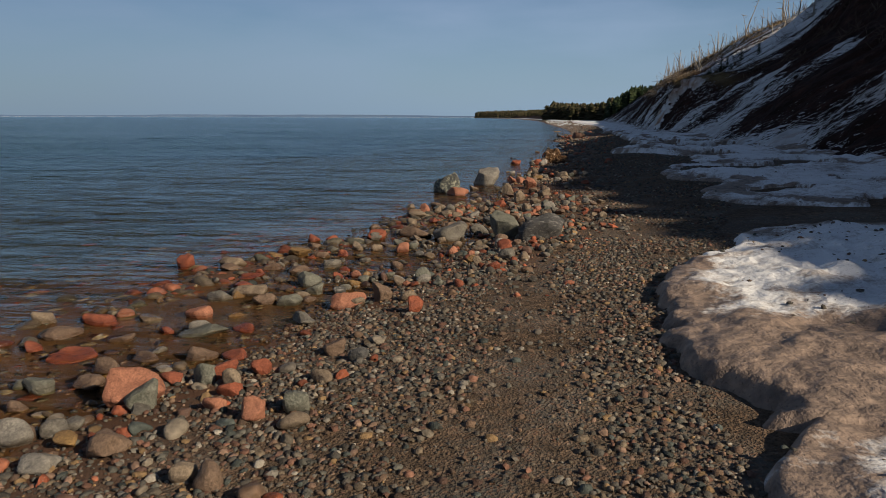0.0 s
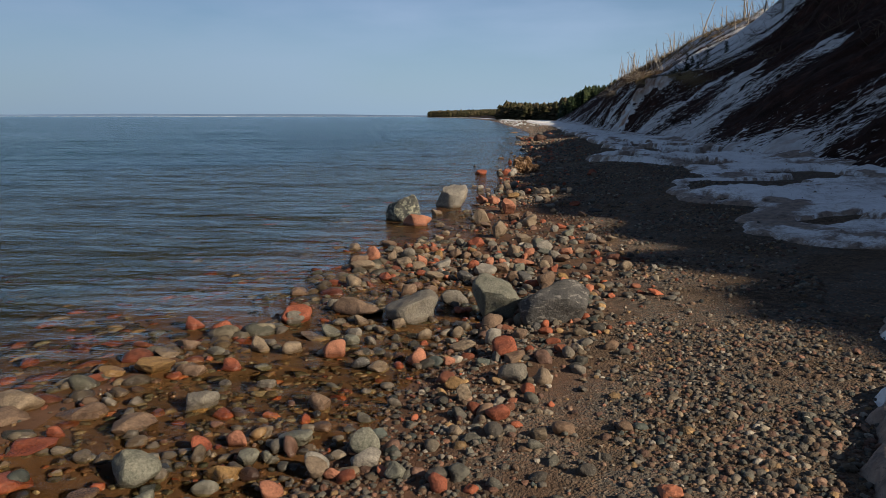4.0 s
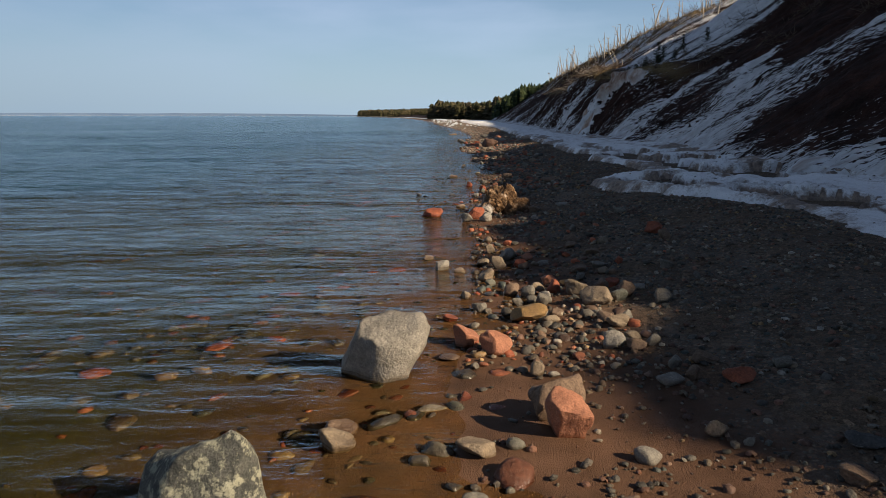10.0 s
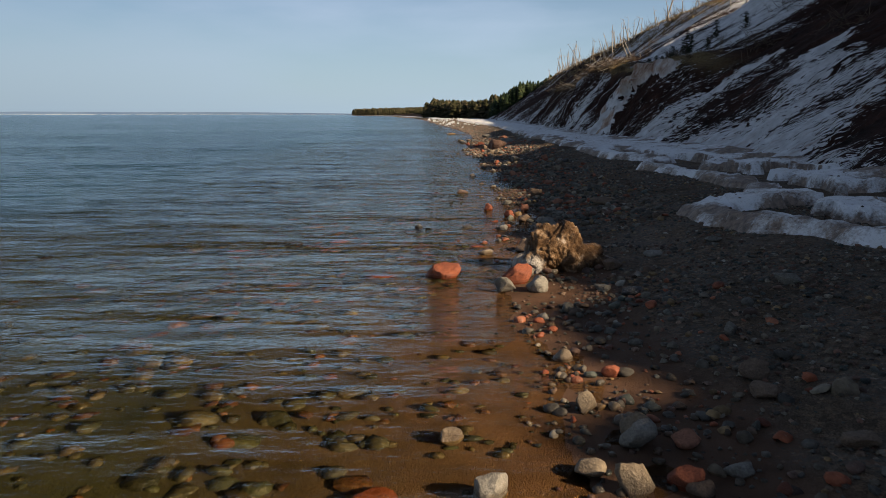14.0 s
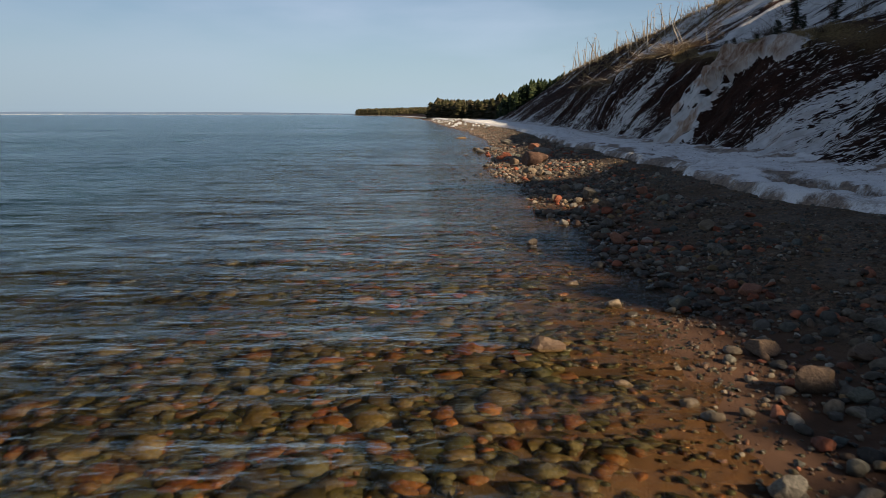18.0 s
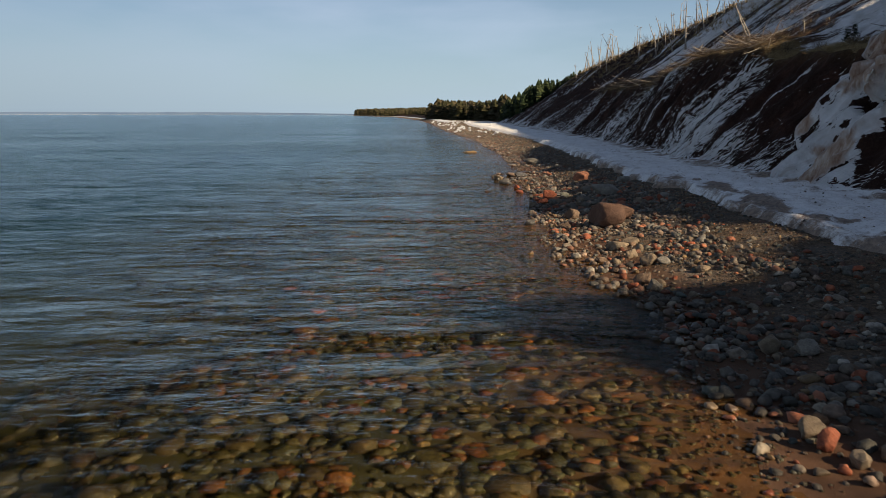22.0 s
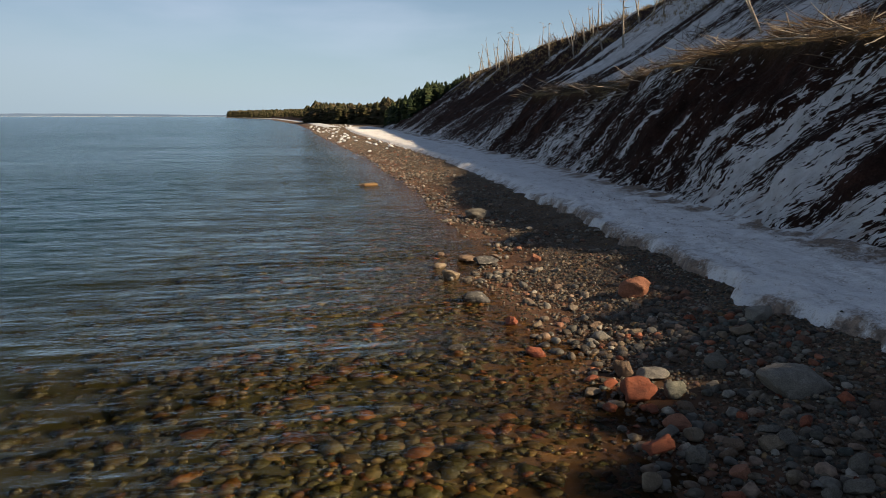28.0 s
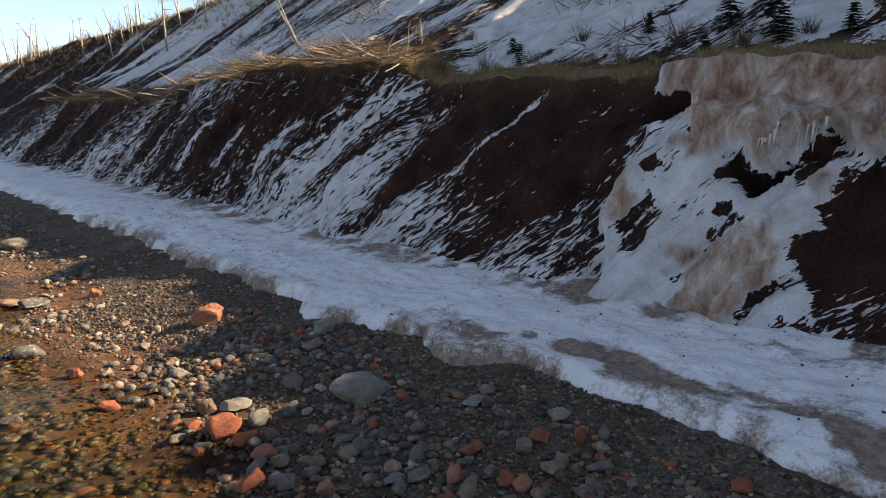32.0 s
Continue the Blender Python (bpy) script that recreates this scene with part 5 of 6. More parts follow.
lay('tan', ((-3.15, 12.7, 0.42, 0.09), (-2.75, 13.3, 0.22, 0.15), (-3.24, 15.32, 0.28, 0.17), (-1.26, 15.56, 0.38, 0.19), (-2.07, 15.94, 0.37, 0.16), (1.03, 16.36, 0.24, 0.15), (-0.26, 16.46, 0.2, 0.17), (-2.38, 16.53, 0.23, 0.14), (-3.39, 16.57, 0.47, 0.17), (-2.67, 16.84, 0.29, 0.16), (-2.96, 17.36, 0.19, 0.18), (-2.4, 17.53, 0.22, 0.12), (-0.77, 17.71, 0.24, 0.22), (-2.91, 17.82, 0.23, 0.16), (0.44, 17.95, 0.23, 0.1), (-0.71, 18.07, 0.23, 0.18), (-1.95, 18.26, 0.16, 0.12), (-3.93, 18.61, 0.33, 0.17)))
lay('tan', ((-2.68, 18.63, 0.17, 0.13), (-0.56, 19, 0.33, 0.23), (-0.3, 19, 0.21, 0.16), (1.17, 19.02, 0.23, 0.11), (-1.25, 19.21, 0.22, 0.14), (-2.34, 19.62, 0.25, 0.13), (-1.05, 20.14, 0.41, 0.36), (-2.21, 20.25, 0.2, 0.13), (0.94, 20.93, 0.25, 0.08), (-3.65, 20.98, 0.4, 0.13), (-2.48, 21.69, 0.28, 0.15), (-0.33, 21.73, 0.38, 0.29), (-1.49, 22.14, 0.39, 0.37), (-1.61, 23.66, 0.34, 0.13), (-2.78, 23.85, 0.34, 0.23), (-0.89, 25.44, 0.15, 0.15), (-4.85, 25.69, 0.26, 0.15), (-4.49, 25.83, 0.25, 0.13)))
lay('tan', ((0.31, 26.32, 0.22, 0.13), (0.32, 26.95, 0.3, 0.15), (-0.48, 27.33, 0.25, 0.12), (0.25, 28.06, 0.48, 0.22), (-1.52, 28.78, 0.16, 0.12), (0.11, 28.8, 0.4, 0.22), (-0.38, 29.24, 0.22, 0.13), (-3.69, 29.4, 0.29, 0.13), (-1.11, 29.92, 0.29, 0.21), (-1.54, 30.63, 0.21, 0.11), (-0.84, 30.9, 0.3, 0.21), (-1.12, 31.15, 0.25, 0.14), (-0.59, 31.79, 0.27, 0.2), (-2.11, 31.81, 0.24, 0.17), (-0.89, 32.28, 0.22, 0.18), (-1.25, 39.7, 0.28, 0.13), (-3.2, 43.59, 0.27, 0.12), (-1.92, 44.99, 0.26, 0.12)))
lay('tan', ((-0.2, 45.52, 0.2, 0.09), (0.38, 47.13, 0.22, 0.13), (-0.66, 49.48, 0.2, 0.11), (-0.03, 52.49, 0.27, 0.17), (-0.39, 53.81, 0.25, 0.13), (-1.99, 56.6, 0.36, 0.17), (-0.52, 57.42, 0.23, 0.21), (-1.89, 57.95, 0.23, 0.17), (-1.48, 61.39, 0.2, 0.19), (1.94, 63.03, 0.31, 0.18), (1.25, 63.92, 0.29, 0.16), (1.68, 64.07, 0.33, 0.18), (-2.84, 69.04, 0.26, 0.11), (1.59, 71.56, 0.22, 0.14), (2.72, 72.27, 0.31, 0.16), (1.9, 73.42, 0.38, 0.26), (1.22, 73.79, 0.27, 0.16), (1.77, 74.39, 0.34, 0.22)))
lay('tan', ((2.07, 74.88, 0.25, 0.18), (1.66, 75.49, 0.61, 0.21), (2.12, 75.94, 0.46, 0.19), (4.12, 82.44, 0.3, 0.15), (3.05, 83.03, 0.32, 0.23), (4.3, 83.13, 0.29, 0.18), (2.42, 84.28, 0.26, 0.16), (0.73, 84.64, 0.26, 0.24), (5.3, 84.79, 0.34, 0.11), (2.62, 85.1, 0.32, 0.17), (1.93, 85.78, 0.27, 0.18), (1.17, 87.68, 0.38, 0.15), (4.68, 89.1, 0.46, 0.18), (3.16, 90.4, 0.33, 0.1), (1.44, 91.55, 0.28, 0.14), (0.45, 96.56, 0.59, 0.36), (0.44, 98.25, 0.5, 0.27), (-0.12, 104.94, 0.61, 0.27)))

one(-0.24, 13.4, 1.0, 0.50, "dark", 14)
one(-1.05, 13.7, 0.72, 0.52, "green", 11)
one(-2.08, 13.6, 0.78, 0.40, "grey", 6)
one(-3.45, 22.75, 0.97, 0.86, "lichen", 5)
one(-3.10, 21.95, 0.72, 0.36, "pink", 12)
one(-2.54, 25.62, 1.06, 0.68, "pale", 8)
one(2.31, 79.3, 1.45, 0.66, "rust", 12)
one(4.0, 86.5, 1.32, 0.38, "pale", 8)
# loose stones between them, each its own
rng = random.Random(15)
for i in range(46):
    y = rng.uniform(9.5, 19)
    wide = 0.11 + 0.17 * rng.random() ** 1.6
    one(float(shore(y)) + 0.4 + 4.0 * rng.random() * (1 - 0.045 * (y - 9.5)), y, wide, wide * rng.uniform(0.5, 0.8), rng.choice(("red", "tan", "grey", "brown", "pink", "green", "pale", "tan", "red", "ochre", "dark", "brown")))
for i in range(26):
    y = rng.choice((rng.uniform(24, 35), rng.uniform(55, 68)))
    wide = 0.16 + 0.24 * rng.random() ** 1.6
    one(float(shore(y)) + rng.uniform(0.0, 3.4), y, wide, wide * rng.uniform(0.5, 0.8), rng.choice(("red", "tan", "grey", "brown", "pink", "green", "pale", "tan", "grey", "dark", "brown")))
rng = random.Random(5)
for i in range(16):
    y = rng.uniform(6, 104)
    d = rng.uniform(-0.9, 2.4) if y > 16 else rng.uniform(0.4, 4.2)
    wide = 0.16 + 0.22 * rng.random() ** 2
    one(float(shore(y)) + d, y, wide, wide * rng.uniform(0.45, 0.75), rng.choice(("red", "tan", "grey", "brown", "pink", "green", "grey", "tan", "red", "dark", "pale")))

for i in range(30):
    y = rng.uniform(2.5, 9.8)
    wide = 0.13 + 0.18 * rng.random()
    one(float(shore(y)) + rng.uniform(0.3, 4.0), y, wide, wide * rng.uniform(0.5, 0.8), rng.choice(("red", "tan", "grey", "brown", "pink", "green", "pale", "tan", "red", "ochre")))

for hue, rows in HEAPS.items():
    vs, fs, off = [], [], 0
    for form, place in rows:
        v, t = SMALL[form]
        m = np.array(place)
        vs.append(v @ m[:3, :3].T + m[:3, 3])
        fs.append(t + off)
        off += len(v)
    ob = new("stones", raw_mesh("stones", np.concatenate(vs), np.concatenate(fs)))
    ob.data.materials.append(HUE[hue])
    tagged(ob, f"small {WORDS[hue]}s strewn along the waterline", "stones", kind="stuff")

# ---- grounded ice ----
p = Paint("dirty_ice", 0.35)
melt = p.noise(5, 6, p.world, 0.65)
col = p.ramp(melt, ((0.32, (0.035, 0.020, 0.012)), (0.50, (0.13, 0.072, 0.036)), (0.60, (0.30, 0.19, 0.11)), (0.72, (0.55, 0.46, 0.38))))
low_side = p.math("MULTIPLY", p.band(p.height(), 0.42, 0.18), p.band(p.height("X"), -0.20, -0.48))
col = p.mix(p.band(p.math("ADD", low_side, p.math("SUBTRACT", p.noise(11, 4, p.world), 0.5)), 0.5, 0.9), col, (0.44, 0.40, 0.36))
p.colour(col)
p.bump(p.noise(9, 6, p.world, 0.65), 1.0, 0.10).bump(p.noise(50, 3, p.world), 0.4, 0.008)
ice_mat = p.m


# the rugged block at the waterline: a high lump with a low tail
bm = bmesh.new()
bmesh.ops.create_icosphere(bm, subdivisions=6, radius=1.0)
ways = np.array([v.co[:] for v in bm.verts])
heart, reach = np.array((0.2, 38.9, 0.12)), np.full(len(ways), 0.12)
for cx, cy, cz, rx, ry, rz in ((-0.02, 39.0, 0.30, 0.46, 0.42, 0.44), (0.22, 38.9, 0.42, 0.34, 0.34, 0.34), (0.55, 38.85, 0.16, 0.46, 0.36, 0.30), (0.90, 38.78, 0.06, 0.42, 0.30, 0.20), (-0.36, 38.78, 0.10, 0.30, 0.30, 0.26)):
    k = np.array((rx, ry, rz))
    a, b = ways / k, (heart - np.array((cx, cy, cz))) / k
    aa, ab, bb = (a * a).sum(1), a @ b, b @ b - 1
    root_ = ab * ab - aa * bb
    reach = np.maximum(reach, np.where(root_ > 0, (-ab + np.sqrt(np.maximum(root_, 0))) / aa, 0))
for v, far in zip(bm.verts, reach):
    way = v.co.copy()
    c = Vector(heart) + way * float(far)
    k = noise.hetero_terrain(c * 3.2 + Vector((3, 1, 7)), 0.9, 2.1, 5, 0.6)
    cut = abs(noise.noise(c * 5.5 + Vector((9, 0, 2))))
    v.co = Vector((-0.06, 38.4, 0.1)) + (c - Vector(heart)) * Vector((0.88, 0.9, 1.04)) + way * (0.065 * (k - 0.7) - 0.03 * max(0.0, 0.16 - cut) / 0.16 + 0.03 * noise.noise(c * 14))
me = bpy.data.meshes.new("ice_block")
bm.to_mesh(me)
bm.free()
me.polygons.foreach_set("use_smooth", np.full(len(me.polygons), True))
block = new("ice_block", me)
block.data.materials.append(ice_mat)
tagged(block, "rugged brown dirt-stained block of ice at the waterline", "ice")


# ---- plants ----
def tube(points, radii, sides=5):
    """Vertices and quads of a bent tapered stick."""
    vs, fs = [], []
    for i, (c, r) in enumerate(zip(points, radii)):
        a = points[min(i + 1, len(points) - 1)] - points[max(i - 1, 0)]
        q = a.to_track_quat("Z", "Y") if a.length > 1e-6 else Vector((0, 0, 1)).to_track_quat("Z", "Y")
        for k in range(sides):
            w = 2 * math.pi * k / sides
            vs.append(c + q @ Vector((r * math.cos(w), r * math.sin(w), 0)))
        if i:
            for k in range(sides):
                a0, b0 = (i - 1) * sides, i * sides
                fs.append((a0 + k, a0 + (k + 1) % sides, b0 + (k + 1) % sides, b0 + k))
    return vs, fs


def stick_mesh(name, sticks):
    vs, fs, off = [], [], 0
    for pts, rad, sides in sticks:
        v, f = tube(pts, rad, sides)
        vs += [c[:] for c in v]
        fs += [[q + off for q in g] for g in f]
        off += len(v)
    return raw_mesh(name, np.array(vs), np.array(fs))


def bend(rng, start, way, length, n=5, wild=0.12):
    pts, d, c = [Vector(start)], Vector(way).normalized(), Vector(start)
    for i in range(n):
        d = (d + Vector((rng.gauss(0, wild), rng.gauss(0, wild), rng.gauss(0, wild * 0.7)))).normalized()
        c = c + d * (length / n)
        pts.append(c.copy())
    return pts


p = Paint("weathered_wood", 0.85)
col = p.ramp(p.noise(6, 5, p.stretch((3, 3, 0.4))), ((0.3, (0.17, 0.14, 0.115)), (0.7, (0.46, 0.41, 0.35))))
p.colour(col).bump(p.noise(30, 4, p.stretch((3, 3, 0.3))), 0.5, 0.01)
dead_mat = p.m
p = Paint("bare_twigs", 0.85)
p.colour(p.ramp(p.noise(3, 4, p.world), ((0.3, (0.055, 0.038, 0.028)), (0.7, (0.17, 0.125, 0.090)))))
twig_mat = p.m
p = Paint("dry_grass", 0.8)
pick = p.n.new("ShaderNodeNewGeometry").outputs["Random Per Island"]
p.colour(p.ramp(pick, ((0.0, (0.15, 0.10, 0.05)), (0.5, (0.32, 0.23, 0.125)), (0.85, (0.42, 0.33, 0.20)), (1.0, (0.15, 0.115, 0.06)))))
grass_mat = p.m
p = Paint("spruce_needles", 0.75)
pick = p.n.new("ShaderNodeNewGeometry").outputs["Random Per Island"]
p.colour(p.ramp(pick, ((0.0, (0.010, 0.020, 0.010)), (0.6, (0.022, 0.036, 0.016)), (1.0, (0.050, 0.060, 0.024)))))
spruce_mat = p.m

nr, nc = len(yy), len(uu)
flat_x, flat_z = X2, Z2


def bluff_z(x, y):
    """Height of the bluff's surface over a place on its upper part."""
    i = int(np.clip(np.searchsorted(yy, y), 1, nr - 1))
    return float(np.interp(x, flat_x[i], flat_z[i]))


def dead_tree(x, y, tall, lean, seed, label):
    rng = random.Random(seed)
    root = new("dead_tree")
    root.location = (x, y, bluff_z(x, y) - 0.1)
    way = Vector((math.sin(radians(lean)) * 0.8, rng.uniform(-.06, .06) - math.sin(radians(lean)) * 0.4, math.cos(radians(lean))))
    pts = bend(rng, (0, 0, 0), way, tall, 6, 0.03)
    r0 = 0.028 * tall ** 0.8 + 0.02
    part("trunk", stick_mesh("trunk", [(pts, [r0 * (1 - 0.13 * i) for i in range(7)], 6)]), dead_mat, root)
    for k in range(rng.randrange(3, 8)):
        i = rng.randrange(2, 7)
        a = rng.uniform(0, 6.3)
        br = bend(rng, pts[i], (math.cos(a), math.sin(a), rng.uniform(-0.2, 0.6)), tall * rng.uniform(0.08, 0.22), 3, 0.2)
        part("branch", stick_mesh("branch", [(br, [r0 * 0.35, r0 * 0.28, r0 * 0.18, r0 * 0.08], 4)]), dead_mat, root)
    return tagged(root, label, "tree", "dead trees on the bluff")


for i, (x, y, tall, lean) in enumerate(((26.3, 145.1, 5.6, -3), (21.6, 115.7, 2.8, -25), (32.3, 234, 6.3, 5), (32.7, 226.4, 6.1, -4), (32.9, 221.6, 5.8, 2), (33.1, 215.9, 5.9, 7), (32.8, 208.5, 5.9, -3),
                                       (32.6, 201.9, 4.5, -11), (33, 175.9, 4.1, -20), (31.1, 168.1, 3.6, -8), (35, 172.3, 4.1, -10), (32.3, 155.3, 3.4, -5), (18.5, 101.1, 1.2, -4), (20.9, 114.3, 3.4, -28),
                                       (27, 152, 3.8, -11), (32.4, 177, 3.8, -25), (34.5, 215.1, 5.2, -31))):
    dead_tree(x, y, tall, lean, 400 + i, "bare grey leaning dead trunk on the bluff" if abs(lean) > 9 else "bare grey upright dead trunk on the bluff")
for i, (x, y, tall, lean) in enumerate(((34.2, 216, 2.8, -5), (33.5, 228.2, 4.3, -21), (34.6, 228.4, 4.3, -7), (34, 195.1, 3.5, -3), (31.5, 184, 5.0, -2), (30.2, 150.2, 4.4, -13), (32.6, 143.9, 2.9, -9), (32.8, 137.2, 2.6, -5),
                                       (32, 129.7, 2.6, -7), (34.9, 240, 4.3, -20), (32.3, 137.8, 6.5, 9), (31, 122, 3.4, 0), (26.7, 99.8, 2.4, -6), (27.5, 98, 3.4, 8), (26.2, 88.2, 3.5, 3), (24.7, 78.5, 3.2, 4), (29, 104, 4.2, -5),
                                       (30, 92, 4.6, 2), (31, 111, 3.6, 6))):
    dead_tree(x, y, tall, lean, 440 + i, "thin bare dead tree against the sky on the bluff")
rng = random.Random(77)
for i in range(34):
    y = rng.uniform(108, 240)
    dead_tree(rng.uniform(29.5, 35.5), y, rng.uniform(1.6, 4.6), rng.gauss(-4, 9), 480 + i, "thin bare dead tree against the sky on the bluff")


def stick(rng, x, y, wide, up, rough):
    px, py = rng.gauss(0, wide * 0.3), rng.gauss(0, wide * 0.5)
    a = rng.gauss(1.9, 1.5)
    ln = rng.uniform(0.6, 2.4) * rough
    z = bluff_z(x + px, y + py) + rng.uniform(-0.05, 0.35)
    r = rng.uniform(0.012, 0.040)
    return bend(rng, (px, py, z), (math.cos(a), math.sin(a), rng.gauss(up * 0.5, up * 1.3)), ln, 4, 0.12), [r, r * 0.85, r * 0.7, r * 0.5, r * 0.25], 4


def brush(x, y, wide, n, seed, label, up=0.25):
    """A tangle of fallen branches lying on the brink, with a mass of thin twigs."""
    rng = random.Random(seed)
    root = new("brush_heap")
    root.location = (x, y, 0)
    for k in range(n):
        part("branch", stick_mesh("branch", [stick(rng, x, y, wide, up, 1.0)]), dead_mat if k % 2 else twig_mat, root)
    thin = []
    for k in range(120):
        p_, r_, s_ = stick(rng, x, y, wide, up, 0.7)
        thin.append((p_, [q * 0.45 for q in r_], 3))
    tw = part("brushwood", stick_mesh("brushwood", thin), twig_mat, root, "thin bare brown twigs")
    tw["kind"] = "stuff"
    return tagged(root, label, "brush", "brush on the brink")


for i in range(22):
    y = 99 + i * 2.4 + (i % 3) * 0.5
    brush(float(foot(y)) + 4.1 + (i % 4) * 0.5, y, 1.6, 24, 600 + i, "tangle of fallen grey-brown branches on the brink of the bluff", 0.2)
rng = random.Random(640)
thin = []
for i in range(26):
    y = 104 + i * 5.3
    x = 31 + (i * 7 % 5)
    for k in range(55):
        p_, r_, s_ = stick(rng, x, y, 2.6, 0.9, 0.9)
        thin.append(([q + Vector((x, y, 0)) for q in p_], r_, 3))
# unseen clumps on the near crest, added to dapple the sun on the beach
for i in range(36):
    y = 44 + i * 1.1
    x = float(foot(y)) + 19.5 + (i * 5 % 4) * 0.8
    for k in range(22):
        p_, r_, s_ = stick(rng, x, y, 1.3, 1.3, 1.3)
        thin.append(([q + Vector((x, y, 0)) for q in p_], r_, 3))
for i in range(90):
    y = 72 + (i * 37 % 90) * 0.75
    x = float(foot(y)) + 5.5 + (i * 11 % 17) * 0.75
    for k in range(14):
        p_, r_, s_ = stick(rng, x, y, 1.2, 0.5, 0.6)
        thin.append(([q + Vector((x, y, 0)) for q in p_], [q * 0.6 for q in r_], 3))
for i in range(70):
    y = 26 + (i * 37 % 70) * 0.72
    x = float(foot(y)) + 7.5 + (i * 11 % 17) * 0.65
    for k in range(16):
        p_, r_, s_ = stick(rng, x, y, 1.1, 0.8, 0.6)
        thin.append(([q + Vector((x, y, 0)) for q in p_], [q * 0.6 for q in r_], 3))
ob = new("scrub", stick_mesh("scrub", thin))
ob.data.materials.append(twig_mat)
tagged(ob, "bare brown scrub on the bluff top, with unseen clumps dappling the sun", "scrub", kind="stuff")


def log(a, b, r, seed, label):
    rng = random.Random(seed)
    a, b = Vector(a), Vector(b)
    n = 7
    pts = [a.lerp(b, i / n) + Vector((0, 0, rng.gauss(0, 0.03))) for i in range(n + 1)]
    root = new("fallen_log")
    root.location = a
    part("trunk", stick_mesh("trunk", [([c - a for c in pts], [r * (1 - 0.1 * i) for i in range(n + 1)], 7)]), dead_mat, root)
    for k in range(6):
        i = rng.randrange(3, n)
        d = (b - a).normalized() + Vector((rng.gauss(0, .5), rng.gauss(0, .5), rng.gauss(0.2, .4)))
        part("branch", stick_mesh("branch", [(bend(rng, pts[i] - a, d, rng.uniform(.4, 1.1), 3, .2), [r * .35, r * .28, r * .2, r * .08], 4)]), dead_mat, root)
    return tagged(root, label, "log", "fallen logs on the brink")


for i, (y, dx, ln, rise) in enumerate(((121, 2.2, 5.0, -0.5), (115, 2.6, 3.6, 0.2), (108, 2.9, 3.2, 0.5), (104, 2.8, 2.6, 0.3), (127, 2.4, 3.4, 0.1), (101.5, 3.1, 2.2, 0.6))):
    x = float(foot(y)) + dx + 1.1
    z = bluff_z(x, y) + 0.15
    log((x + 0.6, y - ln * 0.4, z + 0.15), (x - 0.5, y + ln * 0.6, z + rise * 0.6), 0.07, 700 + i, "bleached fallen tree trunk hanging over the brink of the bluff")


def blades(name, places, tall, per, seed, mat, label, spread=0.12, width=0.007):
    rng = np.random.RandomState(seed)
    vs = []
    for x, y, z in places:
        n = per
        a, r = rng.uniform(0, 6.3, n), rng.uniform(0, spread, n)
        bx, by = x + r * np.cos(a), y + r * np.sin(a)
        h = tall * rng.uniform(0.5, 1.2, n)
        lx, ly = np.cos(a) * h * rng.uniform(0.1, 0.8, n), np.sin(a) * h * rng.uniform(0.1, 0.8, n)
        wx2, wy2 = -np.sin(a) * width, np.cos(a) * width
        base, tip = np.stack([bx, by, 0 * bx + z - 0.03], -1), np.stack([bx + lx, by + ly, z + h * 0.8], -1)
        side = np.stack([wx2, wy2, 0 * wx2], -1)
        vs.append(np.stack([base - side, base + side, tip], 1).reshape(-1, 3))
    v = np.concatenate(vs)
    ob = new(name, raw_mesh(name, v, np.arange(len(v)).reshape(-1, 3), smooth=False))
    ob.data.materials.append(mat)
    return tagged(ob, label, "grass", kind="stuff")


rng = random.Random(21)
spots = []
for k in range(2600):
    y = rng.uniform(76, 150)
    x = float(foot(y)) + 3.85 + abs(rng.gauss(0, 1.3)) - 0.1
    if noise.noise((x * 0.5, y * 0.45, 3)) > -0.15:
        spots.append((x, y, bluff_z(x, y)))
blades("grass", spots, 0.26, 26, 22, grass_mat, "dry golden grass along the brink of the bluff", 0.16)
spots = []
for k in range(1500):
    y = rng.uniform(100, 250)
    x = rng.uniform(28.5, 35)
    spots.append((x, y, bluff_z(x, y)))
blades("grass", spots, 0.5, 14, 23, grass_mat, "dry brown grass on the top of the bluff", 0.4, 0.02)


